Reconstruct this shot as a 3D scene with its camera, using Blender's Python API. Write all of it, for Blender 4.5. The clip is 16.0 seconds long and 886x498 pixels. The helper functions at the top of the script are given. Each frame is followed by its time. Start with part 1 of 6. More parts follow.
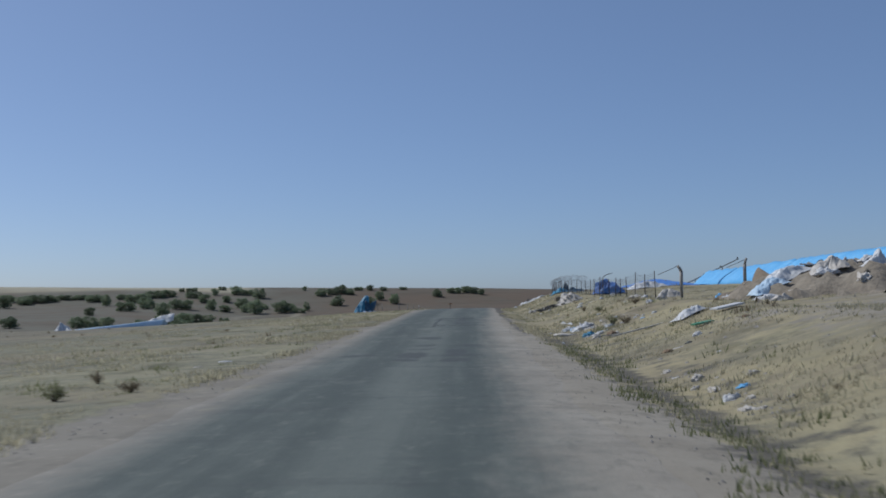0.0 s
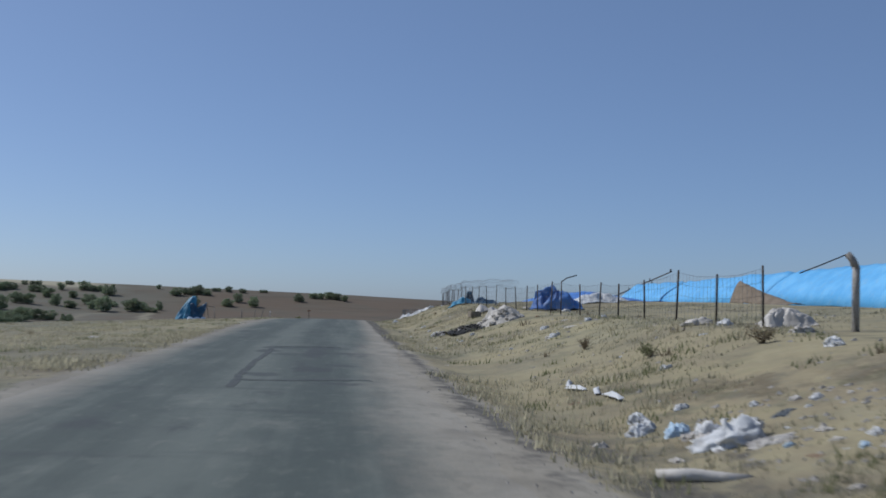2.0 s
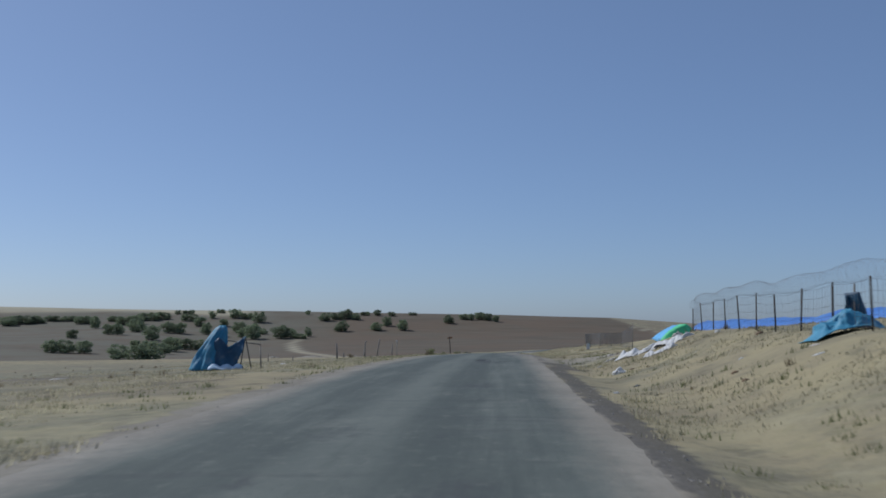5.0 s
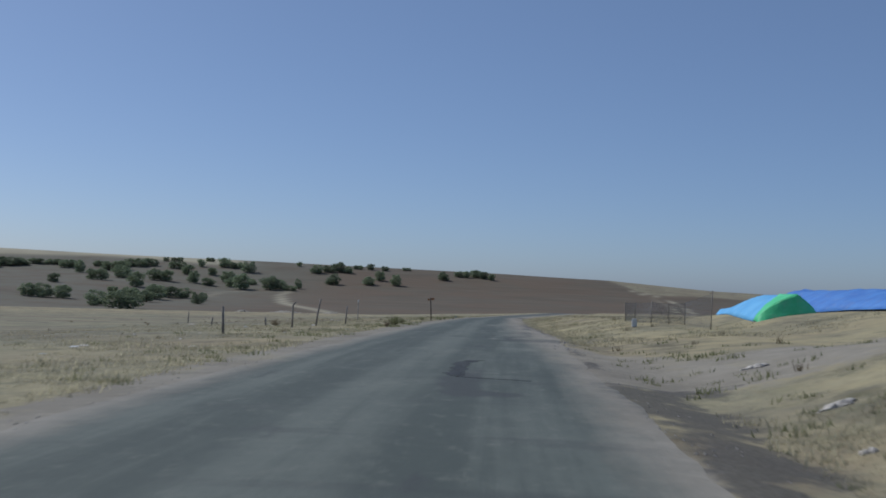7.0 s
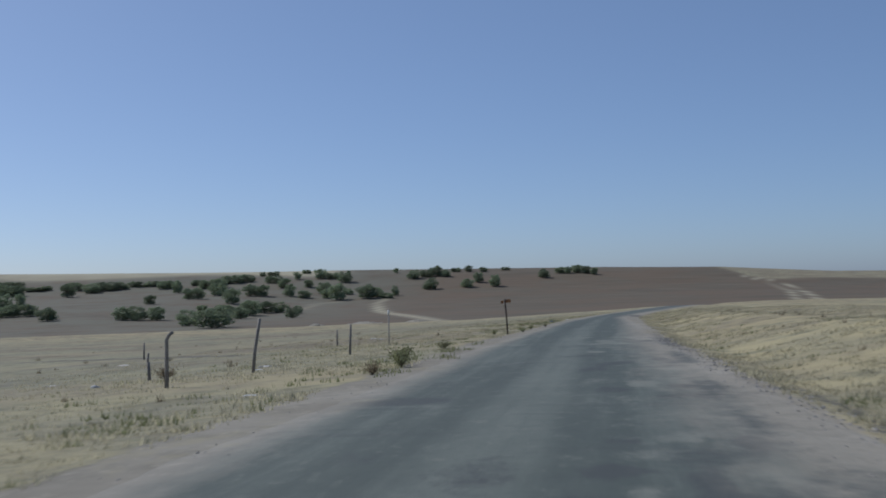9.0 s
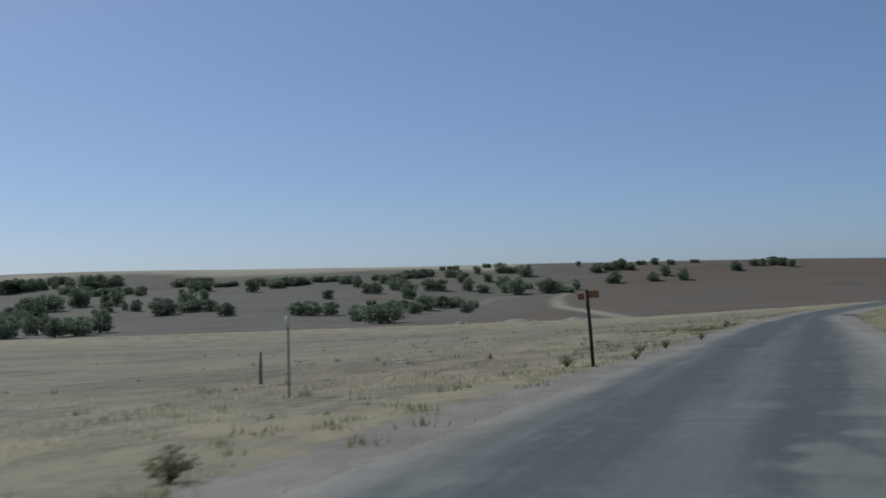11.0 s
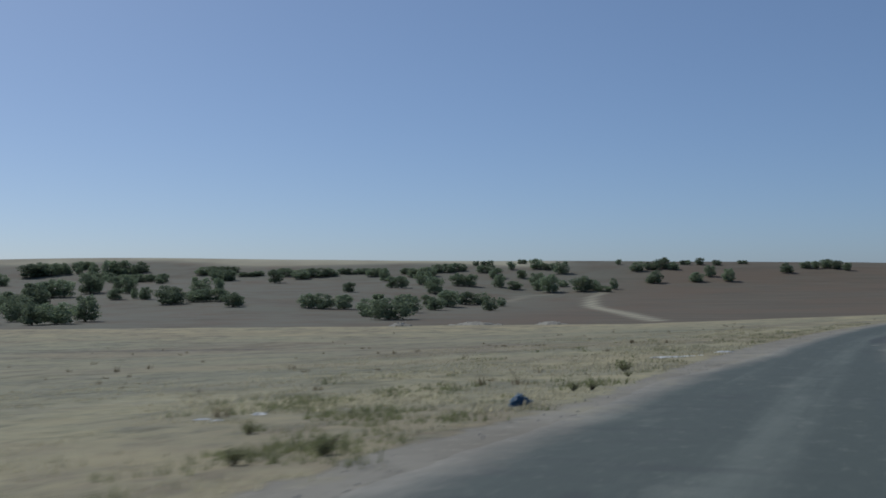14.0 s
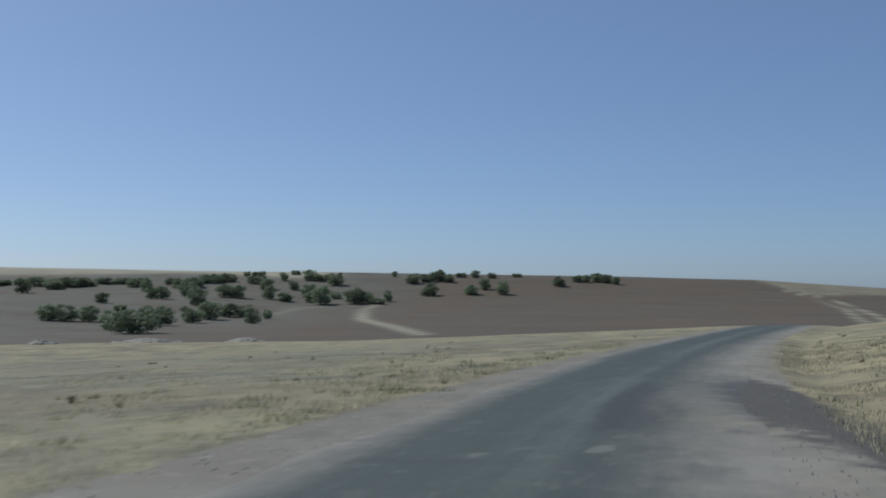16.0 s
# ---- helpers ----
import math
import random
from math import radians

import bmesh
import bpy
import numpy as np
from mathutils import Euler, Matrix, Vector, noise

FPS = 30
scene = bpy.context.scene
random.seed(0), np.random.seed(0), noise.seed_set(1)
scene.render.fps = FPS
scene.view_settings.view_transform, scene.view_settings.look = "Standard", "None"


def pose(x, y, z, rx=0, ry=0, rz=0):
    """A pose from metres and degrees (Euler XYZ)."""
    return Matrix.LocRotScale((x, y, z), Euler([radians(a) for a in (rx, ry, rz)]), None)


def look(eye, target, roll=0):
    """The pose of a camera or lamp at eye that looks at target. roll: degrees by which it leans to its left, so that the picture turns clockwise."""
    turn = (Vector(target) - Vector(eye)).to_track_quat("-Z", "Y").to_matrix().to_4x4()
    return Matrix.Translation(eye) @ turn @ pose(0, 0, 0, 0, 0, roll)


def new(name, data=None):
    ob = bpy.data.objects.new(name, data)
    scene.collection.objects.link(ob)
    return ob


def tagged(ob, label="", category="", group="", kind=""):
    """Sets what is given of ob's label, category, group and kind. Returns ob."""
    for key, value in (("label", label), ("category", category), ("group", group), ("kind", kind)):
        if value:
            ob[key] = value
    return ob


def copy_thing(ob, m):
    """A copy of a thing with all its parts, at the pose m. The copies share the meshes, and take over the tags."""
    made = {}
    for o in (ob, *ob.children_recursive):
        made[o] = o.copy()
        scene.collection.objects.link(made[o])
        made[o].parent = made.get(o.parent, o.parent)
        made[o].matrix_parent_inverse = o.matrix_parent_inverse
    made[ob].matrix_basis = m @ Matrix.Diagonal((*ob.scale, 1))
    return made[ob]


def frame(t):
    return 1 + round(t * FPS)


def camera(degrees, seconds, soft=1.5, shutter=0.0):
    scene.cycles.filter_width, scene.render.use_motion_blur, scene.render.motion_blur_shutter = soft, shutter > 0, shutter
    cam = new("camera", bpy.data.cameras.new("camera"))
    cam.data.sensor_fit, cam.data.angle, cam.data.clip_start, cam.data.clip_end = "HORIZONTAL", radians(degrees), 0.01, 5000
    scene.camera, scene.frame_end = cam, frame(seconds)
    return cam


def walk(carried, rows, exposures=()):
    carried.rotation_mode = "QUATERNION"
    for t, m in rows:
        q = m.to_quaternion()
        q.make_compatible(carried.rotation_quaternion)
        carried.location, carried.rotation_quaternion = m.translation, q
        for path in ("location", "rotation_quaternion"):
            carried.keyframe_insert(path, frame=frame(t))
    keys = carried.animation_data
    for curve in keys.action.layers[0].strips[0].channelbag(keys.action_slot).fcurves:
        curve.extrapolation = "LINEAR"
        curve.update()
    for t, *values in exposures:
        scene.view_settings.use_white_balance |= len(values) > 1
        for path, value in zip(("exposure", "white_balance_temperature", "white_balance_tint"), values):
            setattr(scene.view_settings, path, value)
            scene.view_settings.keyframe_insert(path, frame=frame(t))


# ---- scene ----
# ---- camera: seconds, eye, target, roll ----
cam = camera(44.8, 16.0, soft=1.7, shutter=0.25)
PATH = [
    (0.0, (0.00, -0.00, 1.40), (-3.32, 99.81, 6.55), -1.04),
    (0.5, (0.01, 7.22, 1.45), (-0.98, 107.16, 4.84), -0.04),
    (1.0, (-0.12, 14.50, 1.52), (-1.10, 114.44, 4.81), -1.47),
    (1.5, (-0.26, 21.63, 1.58), (2.90, 121.48, 6.09), 0.88),
    (2.0, (-0.30, 28.80, 1.65), (8.85, 128.20, 7.61), 1.46),
    (2.5, (-0.39, 36.14, 1.78), (12.20, 135.26, 5.90), 1.45),
    (3.0, (-0.46, 43.45, 1.90), (13.97, 142.36, 4.70), 1.29),
    (3.5, (-0.52, 50.83, 2.01), (7.61, 150.45, 5.00), 0.17),
    (4.0, (-0.47, 57.87, 2.09), (-0.81, 157.72, 7.56), -0.88),
    (4.2, (-0.43, 60.63, 2.12), (-3.59, 160.33, 9.21), -1.62),
    (6.3, (-0.46, 90.34, 2.42), (-5.46, 189.92, 10.08), 2.06),
    (6.5, (-0.46, 93.25, 2.43), (-5.53, 192.85, 9.79), 2.32),
    (7.0, (-0.49, 100.65, 2.45), (-4.88, 200.49, 6.06), 1.84),
    (7.5, (-0.46, 108.25, 2.47), (-5.35, 208.00, 7.56), 2.22),
    (8.0, (-0.54, 115.58, 2.43), (-8.17, 215.23, 5.70), -0.31),
    (8.5, (-0.54, 123.32, 2.37), (-6.14, 223.00, 8.07), -0.19),
    (9.0, (-0.60, 131.04, 2.28), (-14.21, 230.04, 5.96), -1.83),
    (9.5, (-0.59, 139.09, 2.21), (-18.62, 237.42, 4.61), -0.76),
    (9.7, (-0.59, 142.24, 2.17), (-21.78, 239.95, 4.32), -1.01),
    (11.8, (-0.30, 174.25, 1.51), (-35.68, 267.66, 6.33), -0.45),
    (12.0, (-0.23, 177.37, 1.46), (-37.25, 270.14, 6.36), -0.09),
    (12.5, (-0.05, 185.42, 1.35), (-37.38, 278.09, 5.77), -0.89),
    (13.0, (0.06, 193.62, 1.21), (-36.94, 286.40, 6.17), 0.34),
    (13.5, (0.29, 202.21, 1.01), (-35.21, 295.65, 4.00), 0.18),
    (14.0, (0.58, 211.20, 0.84), (-34.46, 304.80, 4.32), -0.49),
    (14.5, (0.87, 220.01, 0.67), (-33.25, 313.99, 2.51), 0.12),
    (15.0, (1.20, 228.32, 0.49), (-24.16, 325.00, 3.74), 0.80),
    (15.5, (1.51, 236.62, 0.31), (-21.24, 333.98, 2.03), -0.20),
    (16.0, (1.79, 244.84, 0.07), (-14.07, 343.47, 4.64), -0.15),
]
walk(cam, [(t, look(eye, target, roll)) for t, eye, target, roll in PATH], exposures=[(0.0, 0.1, 6000, 9), (2.0, 0.16, 6000, 9), (4.2, 0.14, 6000, 9), (6.3, 0.05, 6000, 9), (8.0, 0.08, 6000, 9), (9.0, 0.15, 6000, 9), (9.7, 0.12, 6000, 9), (12.0, -0.08, 6000, 6), (14.5, -0.06, 6000, 6), (15.5, 0.05, 6000, 6), (16.0, 0.12, 6000, 6)])

# ---- daylight ----
SUN_EL, SUN_AZ = 46.0, -62.0
world = bpy.data.worlds.new("sky")
scene.world = world
world.use_nodes = True
wt = world.node_tree
sky = wt.nodes.new("ShaderNodeTexSky")
sky.sky_type = "NISHITA"
sky.sun_disc = False
sky.sun_elevation, sky.sun_rotation = radians(SUN_EL), radians(SUN_AZ)
sky.altitude, sky.air_density, sky.dust_density, sky.ozone_density = 2200, 0.85, 5.5, 4.0
wt.nodes["Background"].inputs["Strength"].default_value = 0.082
# dust in the air evens the sky out to a pale lavender
haze = wt.nodes.new("ShaderNodeMix")
haze.data_type = "RGBA"
haze.inputs["Factor"].default_value = 0.25
haze.inputs["B"].default_value = (2.65, 3.55, 5.40, 1)
wt.links.new(sky.outputs[0], haze.inputs["A"])
wt.links.new(haze.outputs["Result"], wt.nodes["Background"].inputs["Color"])
sun = new("sun", bpy.data.lights.new("sun", "SUN"))
sun.data.energy, sun.data.angle, sun.data.color = 2.65, radians(0.6), (1.0, 0.96, 0.91)
sa, se = radians(SUN_AZ), radians(SUN_EL)
sun.matrix_world = look((0, 0, 60), Vector((0, 0, 60)) - Vector((math.sin(sa) * math.cos(se), math.cos(sa) * math.cos(se), math.sin(se))))
# ---- materials ----
class Nodes:
    """A small helper to write node materials."""

    def __init__(self, name, rough=0.9, metal=0.0, spec=0.3):
        self.mat = bpy.data.materials.new(name)
        self.mat.use_nodes = True
        self.t = self.mat.node_tree
        self.b = self.t.nodes["Principled BSDF"]
        self.b.inputs["Roughness"].default_value = rough
        self.b.inputs["Metallic"].default_value = metal
        self.b.inputs["Specular IOR Level"].default_value = spec

    def node(self, kind, **values):
        n = self.t.nodes.new(kind)
        for k, v in values.items():
            n.inputs[k.replace("_", " ")].default_value = v
        return n

    def link(self, a, b):
        self.t.links.new(a, b)

    def pos(self, local=False, scale=(1, 1, 1)):
        if local:
            src = self.t.nodes.new("ShaderNodeTexCoord").outputs["Object"]
        else:
            src = self.t.nodes.new("ShaderNodeNewGeometry").outputs["Position"]
        m = self.t.nodes.new("ShaderNodeMapping")
        m.inputs["Scale"].default_value = scale
        self.link(src, m.inputs["Vector"])
        return m.outputs["Vector"]

    def noise(self, vec, scale, detail=4.0, rough=0.6, distortion=0.0):
        n = self.node("ShaderNodeTexNoise", Scale=scale, Detail=detail, Roughness=rough, Distortion=distortion)
        self.link(vec, n.inputs["Vector"])
        return n.outputs["Fac"]

    def ramp(self, fac, a, b):
        """0 at a, 1 at b."""
        n = self.node("ShaderNodeMapRange", From_Min=a, From_Max=b)
        n.interpolation_type = "SMOOTHSTEP"
        self.link(fac, n.inputs["Value"])
        return n.outputs["Result"]

    def mix(self, fac, a, b, blend="MIX"):
        n = self.t.nodes.new("ShaderNodeMix")
        n.data_type, n.blend_type = "RGBA", blend
        for sock, v in ((n.inputs["Factor"], fac), (n.inputs["A"], a), (n.inputs["B"], b)):
            if isinstance(v, (int, float)):
                sock.default_value = v
            elif isinstance(v, tuple):
                sock.default_value = (*v, 1)
            else:
                self.link(v, sock)
        return n.outputs["Result"]

    def math(self, op, a, b=0.0):
        n = self.t.nodes.new("ShaderNodeMath")
        n.operation = op
        for sock, v in zip(n.inputs, (a, b)):
            if isinstance(v, (int, float)):
                sock.default_value = v
            else:
                self.link(v, sock)
        return n.outputs[0]

    def attr(self, name):
        n = self.t.nodes.new("ShaderNodeAttribute")
        n.attribute_name = name
        return n

    def base(self, colour):
        if isinstance(colour, tuple):
            self.b.inputs["Base Color"].default_value = (*colour, 1)
        else:
            self.link(colour, self.b.inputs["Base Color"])

    def bump(self, fac, strength=0.3, distance=0.02):
        n = self.node("ShaderNodeBump", Strength=strength, Distance=distance)
        self.link(fac, n.inputs["Height"])
        self.link(n.outputs[0], self.b.inputs["Normal"])


def plain(name, a, b, scale=3.0, rough=0.9, metal=0.0, bump=0.3, dist=0.02, spec=0.3, spread=0.25, local=True, fine=None):
    """Two tones mixed by coarse and fine noise, with a little change from object to object."""
    n = Nodes(name, rough, metal, spec)
    v = n.pos(local)
    big = n.ramp(n.noise(v, scale, 5), 0.35, 0.68)
    small = n.noise(v, fine or scale * 9, 4)
    c = n.mix(big, a, b)
    c = n.mix(n.ramp(small, 0.3, 0.75), c, n.mix(1.0, c, (0.72, 0.72, 0.72), "MULTIPLY"))
    info = n.t.nodes.new("ShaderNodeObjectInfo")
    hsv = n.t.nodes.new("ShaderNodeHueSaturation")
    n.link(n.math("ADD", n.math("MULTIPLY", info.outputs["Random"], spread), 1 - spread / 2), hsv.inputs["Value"])
    n.link(c, hsv.inputs["Color"])
    n.base(hsv.outputs[0])
    n.bump(small, bump, dist)
    return n.mat


def ground_material():
    n = Nodes("dry_ground", 0.95, spec=0.15)
    v = n.pos()
    swell = n.noise(v, 0.035, 5, 0.62)
    patch = n.noise(v, 0.22, 5, 0.62)
    tuft = n.noise(v, 1.6, 5, 0.65)
    grain = n.noise(v, 14.0, 4, 0.7)
    grass = n.mix(n.ramp(patch, 0.36, 0.66), STRAW, DULL)
    grass = n.mix(n.ramp(swell, 0.44, 0.62), grass, EARTH)
    grass = n.mix(n.math("MULTIPLY", n.ramp(tuft, 0.48, 0.66), 0.6), grass, OLIVE)
    clump = n.noise(n.pos(scale=(1, 0.6, 1)), 0.55, 6, 0.7)
    grass = n.mix(n.math("MULTIPLY", n.ramp(clump, 0.50, 0.66), 0.68), grass, n.mix(1.0, grass, (0.55, 0.52, 0.43), "MULTIPLY"))
    grass = n.mix(n.math("MULTIPLY", n.ramp(clump, 0.46, 0.32), 0.55), grass, STRAW_PALE)
    grass = n.mix(n.math("MULTIPLY", n.ramp(grain, 0.5, 0.72), 0.5), grass, n.mix(1.0, grass, (0.5, 0.48, 0.42), "MULTIPLY"))
    speck = n.noise(v, 4.5, 3, 0.6)
    grass = n.mix(n.math("MULTIPLY", n.ramp(speck, 0.60, 0.70), 0.55), grass, n.mix(1.0, grass, (0.5, 0.43, 0.35), "MULTIPLY"))
    fleck = n.noise(v, 2.3, 6, 0.75)
    grass = n.mix(n.math("MULTIPLY", n.ramp(fleck, 0.50, 0.60), 0.72), grass, LITTER_BROWN)
    grass = n.mix(n.math("MULTIPLY", n.ramp(fleck, 0.46, 0.36), 0.5), grass, STRAW_GOLD)
    drift = n.noise(n.pos(scale=(0.7, 1, 1)), 0.25, 5, 0.65)
    grass = n.mix(n.math("MULTIPLY", n.ramp(drift, 0.54, 0.68), 0.22), grass, GRIT_PALE)
    bare = n.noise(v, 0.95, 6, 0.72)
    grass = n.mix(n.math("MULTIPLY", n.ramp(bare, 0.56, 0.66), 0.5), grass, n.mix(1.0, grass, (0.66, 0.58, 0.50), "MULTIPLY"))
    russet = n.noise(n.pos(scale=(0.22, 1, 1)), 0.10, 5, 0.6)
    grass = n.mix(n.math("MULTIPLY", n.ramp(russet, 0.48, 0.62), 0.72), grass, n.mix(n.ramp(fleck, 0.4, 0.6), EARTH, STRAW_GOLD))
    grass = n.mix(n.math("MULTIPLY", n.attr("golden").outputs["Fac"], n.math("MULTIPLY", n.math("ADD", n.math("MULTIPLY", n.ramp(patch, 0.62, 0.34), 0.5), 0.35), n.math("ADD", n.math("MULTIPLY", n.ramp(clump, 0.62, 0.46), 0.75), 0.25))), grass, STRAW_RIPE)
    zone = n.attr("zone")
    sep = n.t.nodes.new("ShaderNodeSeparateColor")
    n.link(zone.outputs["Color"], sep.inputs[0])
    ragged = n.math("ADD", n.math("MULTIPLY", n.math("SUBTRACT", tuft, 0.5), 1.2), n.math("MULTIPLY", n.math("SUBTRACT", n.noise(v, 0.5, 4, 0.6), 0.5), 0.9))
    sand = n.ramp(n.math("ADD", sep.outputs[0], ragged), 0.32, 0.62)
    def mottled(grit):
        grit = n.mix(n.math("MULTIPLY", n.ramp(n.noise(n.pos(scale=(1, 0.6, 1)), 1.1, 6, 0.72), 0.50, 0.64), 0.55), grit, SAND_DARK)
        grit = n.mix(n.math("MULTIPLY", n.ramp(n.noise(v, 3.3, 6, 0.75), 0.54, 0.64), 0.45), grit, SAND_PALE)
        return n.mix(n.math("MULTIPLY", n.ramp(n.noise(n.pos(scale=(1, 0.5, 1)), 0.7, 5, 0.7), 0.52, 0.66), 0.4), grit, STRAW_GOLD)

    sandy = n.mix(n.ramp(patch, 0.35, 0.7), SAND, SAND_PALE)
    sandy = n.mix(n.math("MULTIPLY", n.ramp(n.noise(v, 0.8, 5, 0.68), 0.46, 0.64), 0.65), sandy, GRIT)
    sandy = n.mix(n.math("MULTIPLY", n.ramp(n.noise(n.pos(scale=(1, 0.5, 1)), 2.7, 6, 0.75), 0.53, 0.63), 0.5), sandy, SAND_DARK)
    sandy = n.mix(n.math("MULTIPLY", n.ramp(n.noise(v, 7.0, 5, 0.75), 0.56, 0.66), 0.4), sandy, SAND_PALE)
    sandy = n.mix(n.math("MULTIPLY", n.ramp(grain, 0.48, 0.7), 0.35), sandy, n.mix(1.0, sandy, (0.62, 0.58, 0.52), "MULTIPLY"))
    sandy = n.mix(n.attr("gritty").outputs["Fac"], sandy, mottled(n.mix(n.ramp(patch, 0.35, 0.7), GRIT, GRIT_PALE)))
    c = n.mix(sand, grass, sandy)
    dirt = n.ramp(n.math("ADD", zone.outputs["Alpha"], n.math("MULTIPLY", n.math("SUBTRACT", tuft, 0.5), 1.3)), 0.35, 0.65)
    c = n.mix(n.math("MULTIPLY", dirt, 0.85), c, n.mix(n.ramp(grain, 0.4, 0.7), DIRT, DIRT_PALE))
    furrow = n.noise(n.pos(scale=(0.02, 0.16, 0.02)), 1.0, 5, 0.6)
    soil = n.mix(n.ramp(furrow, 0.35, 0.68), SOIL, SOIL_PALE)
    soil = n.mix(n.math("MULTIPLY", n.ramp(n.noise(v, 0.012, 4), 0.40, 0.62), 0.6), soil, SOIL_RED)
    soil = n.mix(n.math("MULTIPLY", n.attr("grazed").outputs["Fac"], n.ramp(n.noise(v, 0.03, 5, 0.65), 0.30, 0.62)), soil, TURF)
    c = n.mix(n.ramp(n.math("ADD", sep.outputs[1], n.math("MULTIPLY", n.math("SUBTRACT", n.noise(v, 0.06, 4), 0.5), 0.5)), 0.35, 0.65), c, soil)
    far = n.mix(n.ramp(n.noise(v, 0.004, 3), 0.4, 0.6), STUBBLE, n.mix(0.5, STUBBLE, SOIL_PALE))
    c = n.mix(sep.outputs[2], c, far)
    n.base(c)
    turf = n.math("ADD", tuft, n.math("MULTIPLY", grain, 0.4))
    fine_sand = n.math("ADD", n.math("MULTIPLY", tuft, 0.3), n.math("MULTIPLY", grain, 0.16))
    flat = n.t.nodes.new("ShaderNodeMix")
    for sock, out in ((flat.inputs[0], sand), (flat.inputs[2], turf), (flat.inputs[3], fine_sand)):
        n.link(out, sock)
    n.bump(flat.outputs[0], 0.5, 0.06)
    return n.mat


def asphalt_material():
    n = Nodes("worn_asphalt", 0.85, spec=0.35)
    v = n.pos()
    uv = n.t.nodes.new("ShaderNodeUVMap").outputs[0]

    def laid(across, along):
        m = n.t.nodes.new("ShaderNodeMapping")
        m.inputs["Scale"].default_value = (across, along, 1)
        n.link(uv, m.inputs["Vector"])
        return m.outputs[0]

    def around(fac, by):
        return n.math("MULTIPLY", n.math("SUBTRACT", fac, 0.5), by)

    streak = n.noise(laid(1.3, 0.05), 1.4, 6, 0.62)
    patchy = n.noise(laid(0.9, 0.40), 0.9, 7, 0.68)
    bars = n.noise(laid(0.16, 1.0), 1.1, 5, 0.6)
    grain = n.noise(v, 60.0, 3, 0.7)
    chip = n.noise(v, 6.0, 6, 0.75)
    # pale worn crown between two wheel tracks
    lane = n.math("ABSOLUTE", n.attr("lane").outputs["Fac"])
    lane = n.math("ADD", lane, around(streak, 0.9))
    crown = n.math("SUBTRACT", 1.0, n.ramp(lane, 0.0, 0.7))
    wheel = n.math("MULTIPLY", n.ramp(lane, 0.35, 0.85), n.math("SUBTRACT", 1.0, n.ramp(lane, 1.2, 2.0)))
    tone = n.math("ADD", streak, n.math("SUBTRACT", n.math("MULTIPLY", crown, 0.17), n.math("MULTIPLY", wheel, 0.16)))
    tone = n.math("ADD", tone, around(patchy, 0.55))
    # tar turns darker between 165 and 225 m along the road
    tone = n.math("SUBTRACT", tone, n.math("MULTIPLY", n.attr("fresh").outputs["Fac"], 0.17))
    c = n.mix(n.ramp(tone, 0.24, 0.76), TAR_DARK, TAR_PALE)
    c = n.mix(n.math("MULTIPLY", n.ramp(patchy, 0.56, 0.70), 0.2), c, TAR_DUST)
    c = n.mix(n.math("MULTIPLY", n.ramp(n.noise(laid(1.0, 0.6), 3.2, 6, 0.75), 0.54, 0.66), 0.28), c, TAR_DUST)
    c = n.mix(n.math("MULTIPLY", n.ramp(bars, 0.55, 0.68), 0.40), c, TAR_SMUDGE)
    c = n.mix(n.math("MULTIPLY", n.ramp(chip, 0.55, 0.75), 0.30), c, TAR_DUST)
    c = n.mix(n.math("MULTIPLY", n.ramp(chip, 0.45, 0.30), 0.35), c, TAR_SMUDGE)
    c = n.mix(n.math("MULTIPLY", n.ramp(grain, 0.4, 0.7), 0.30), c, n.mix(1.0, c, (0.65, 0.65, 0.65), "MULTIPLY"))
    # old repairs and oily smears, pale scuffed places
    stain = n.math("ADD", n.attr("stain").outputs["Fac"], around(n.noise(laid(1.0, 0.55), 3.4, 8, 0.78), 2.6))
    c = n.mix(n.math("MULTIPLY", n.ramp(stain, 0.25, 1.0), 0.8), c, TAR_SMUDGE)
    c = n.mix(n.math("MULTIPLY", n.ramp(stain, -0.30, -1.4), 0.5), c, TAR_DUST)
    # dust drifting in from the verge, thinner in streaks and broken by bare tar
    drift = n.math("ADD", around(n.noise(laid(1.4, 0.22), 1.0, 6, 0.66), 1.1), around(n.noise(laid(1.0, 0.7), 2.6, 6, 0.72), 0.9))
    dust = n.ramp(n.math("ADD", n.attr("dusty").outputs["Fac"], drift), -0.25, 1.2)
    def mottled(grit):
        grit = n.mix(n.math("MULTIPLY", n.ramp(n.noise(n.pos(scale=(1, 0.6, 1)), 1.1, 6, 0.72), 0.50, 0.64), 0.55), grit, SAND_DARK)
        grit = n.mix(n.math("MULTIPLY", n.ramp(n.noise(v, 3.3, 6, 0.75), 0.54, 0.64), 0.45), grit, SAND_PALE)
        return n.mix(n.math("MULTIPLY", n.ramp(n.noise(n.pos(scale=(1, 0.5, 1)), 0.7, 5, 0.7), 0.52, 0.66), 0.4), grit, STRAW_GOLD)

    sandy = n.mix(n.ramp(n.noise(v, 0.22, 5, 0.62), 0.35, 0.7), SAND, SAND_PALE)
    sandy = n.mix(n.math("MULTIPLY", n.ramp(n.noise(v, 0.8, 5, 0.68), 0.46, 0.64), 0.65), sandy, GRIT)
    sandy = n.mix(n.math("MULTIPLY", n.ramp(n.noise(n.pos(scale=(1, 0.5, 1)), 2.7, 6, 0.75), 0.53, 0.63), 0.5), sandy, SAND_DARK)
    sandy = n.mix(n.math("MULTIPLY", n.ramp(n.noise(v, 7.0, 5, 0.75), 0.56, 0.66), 0.4), sandy, SAND_PALE)
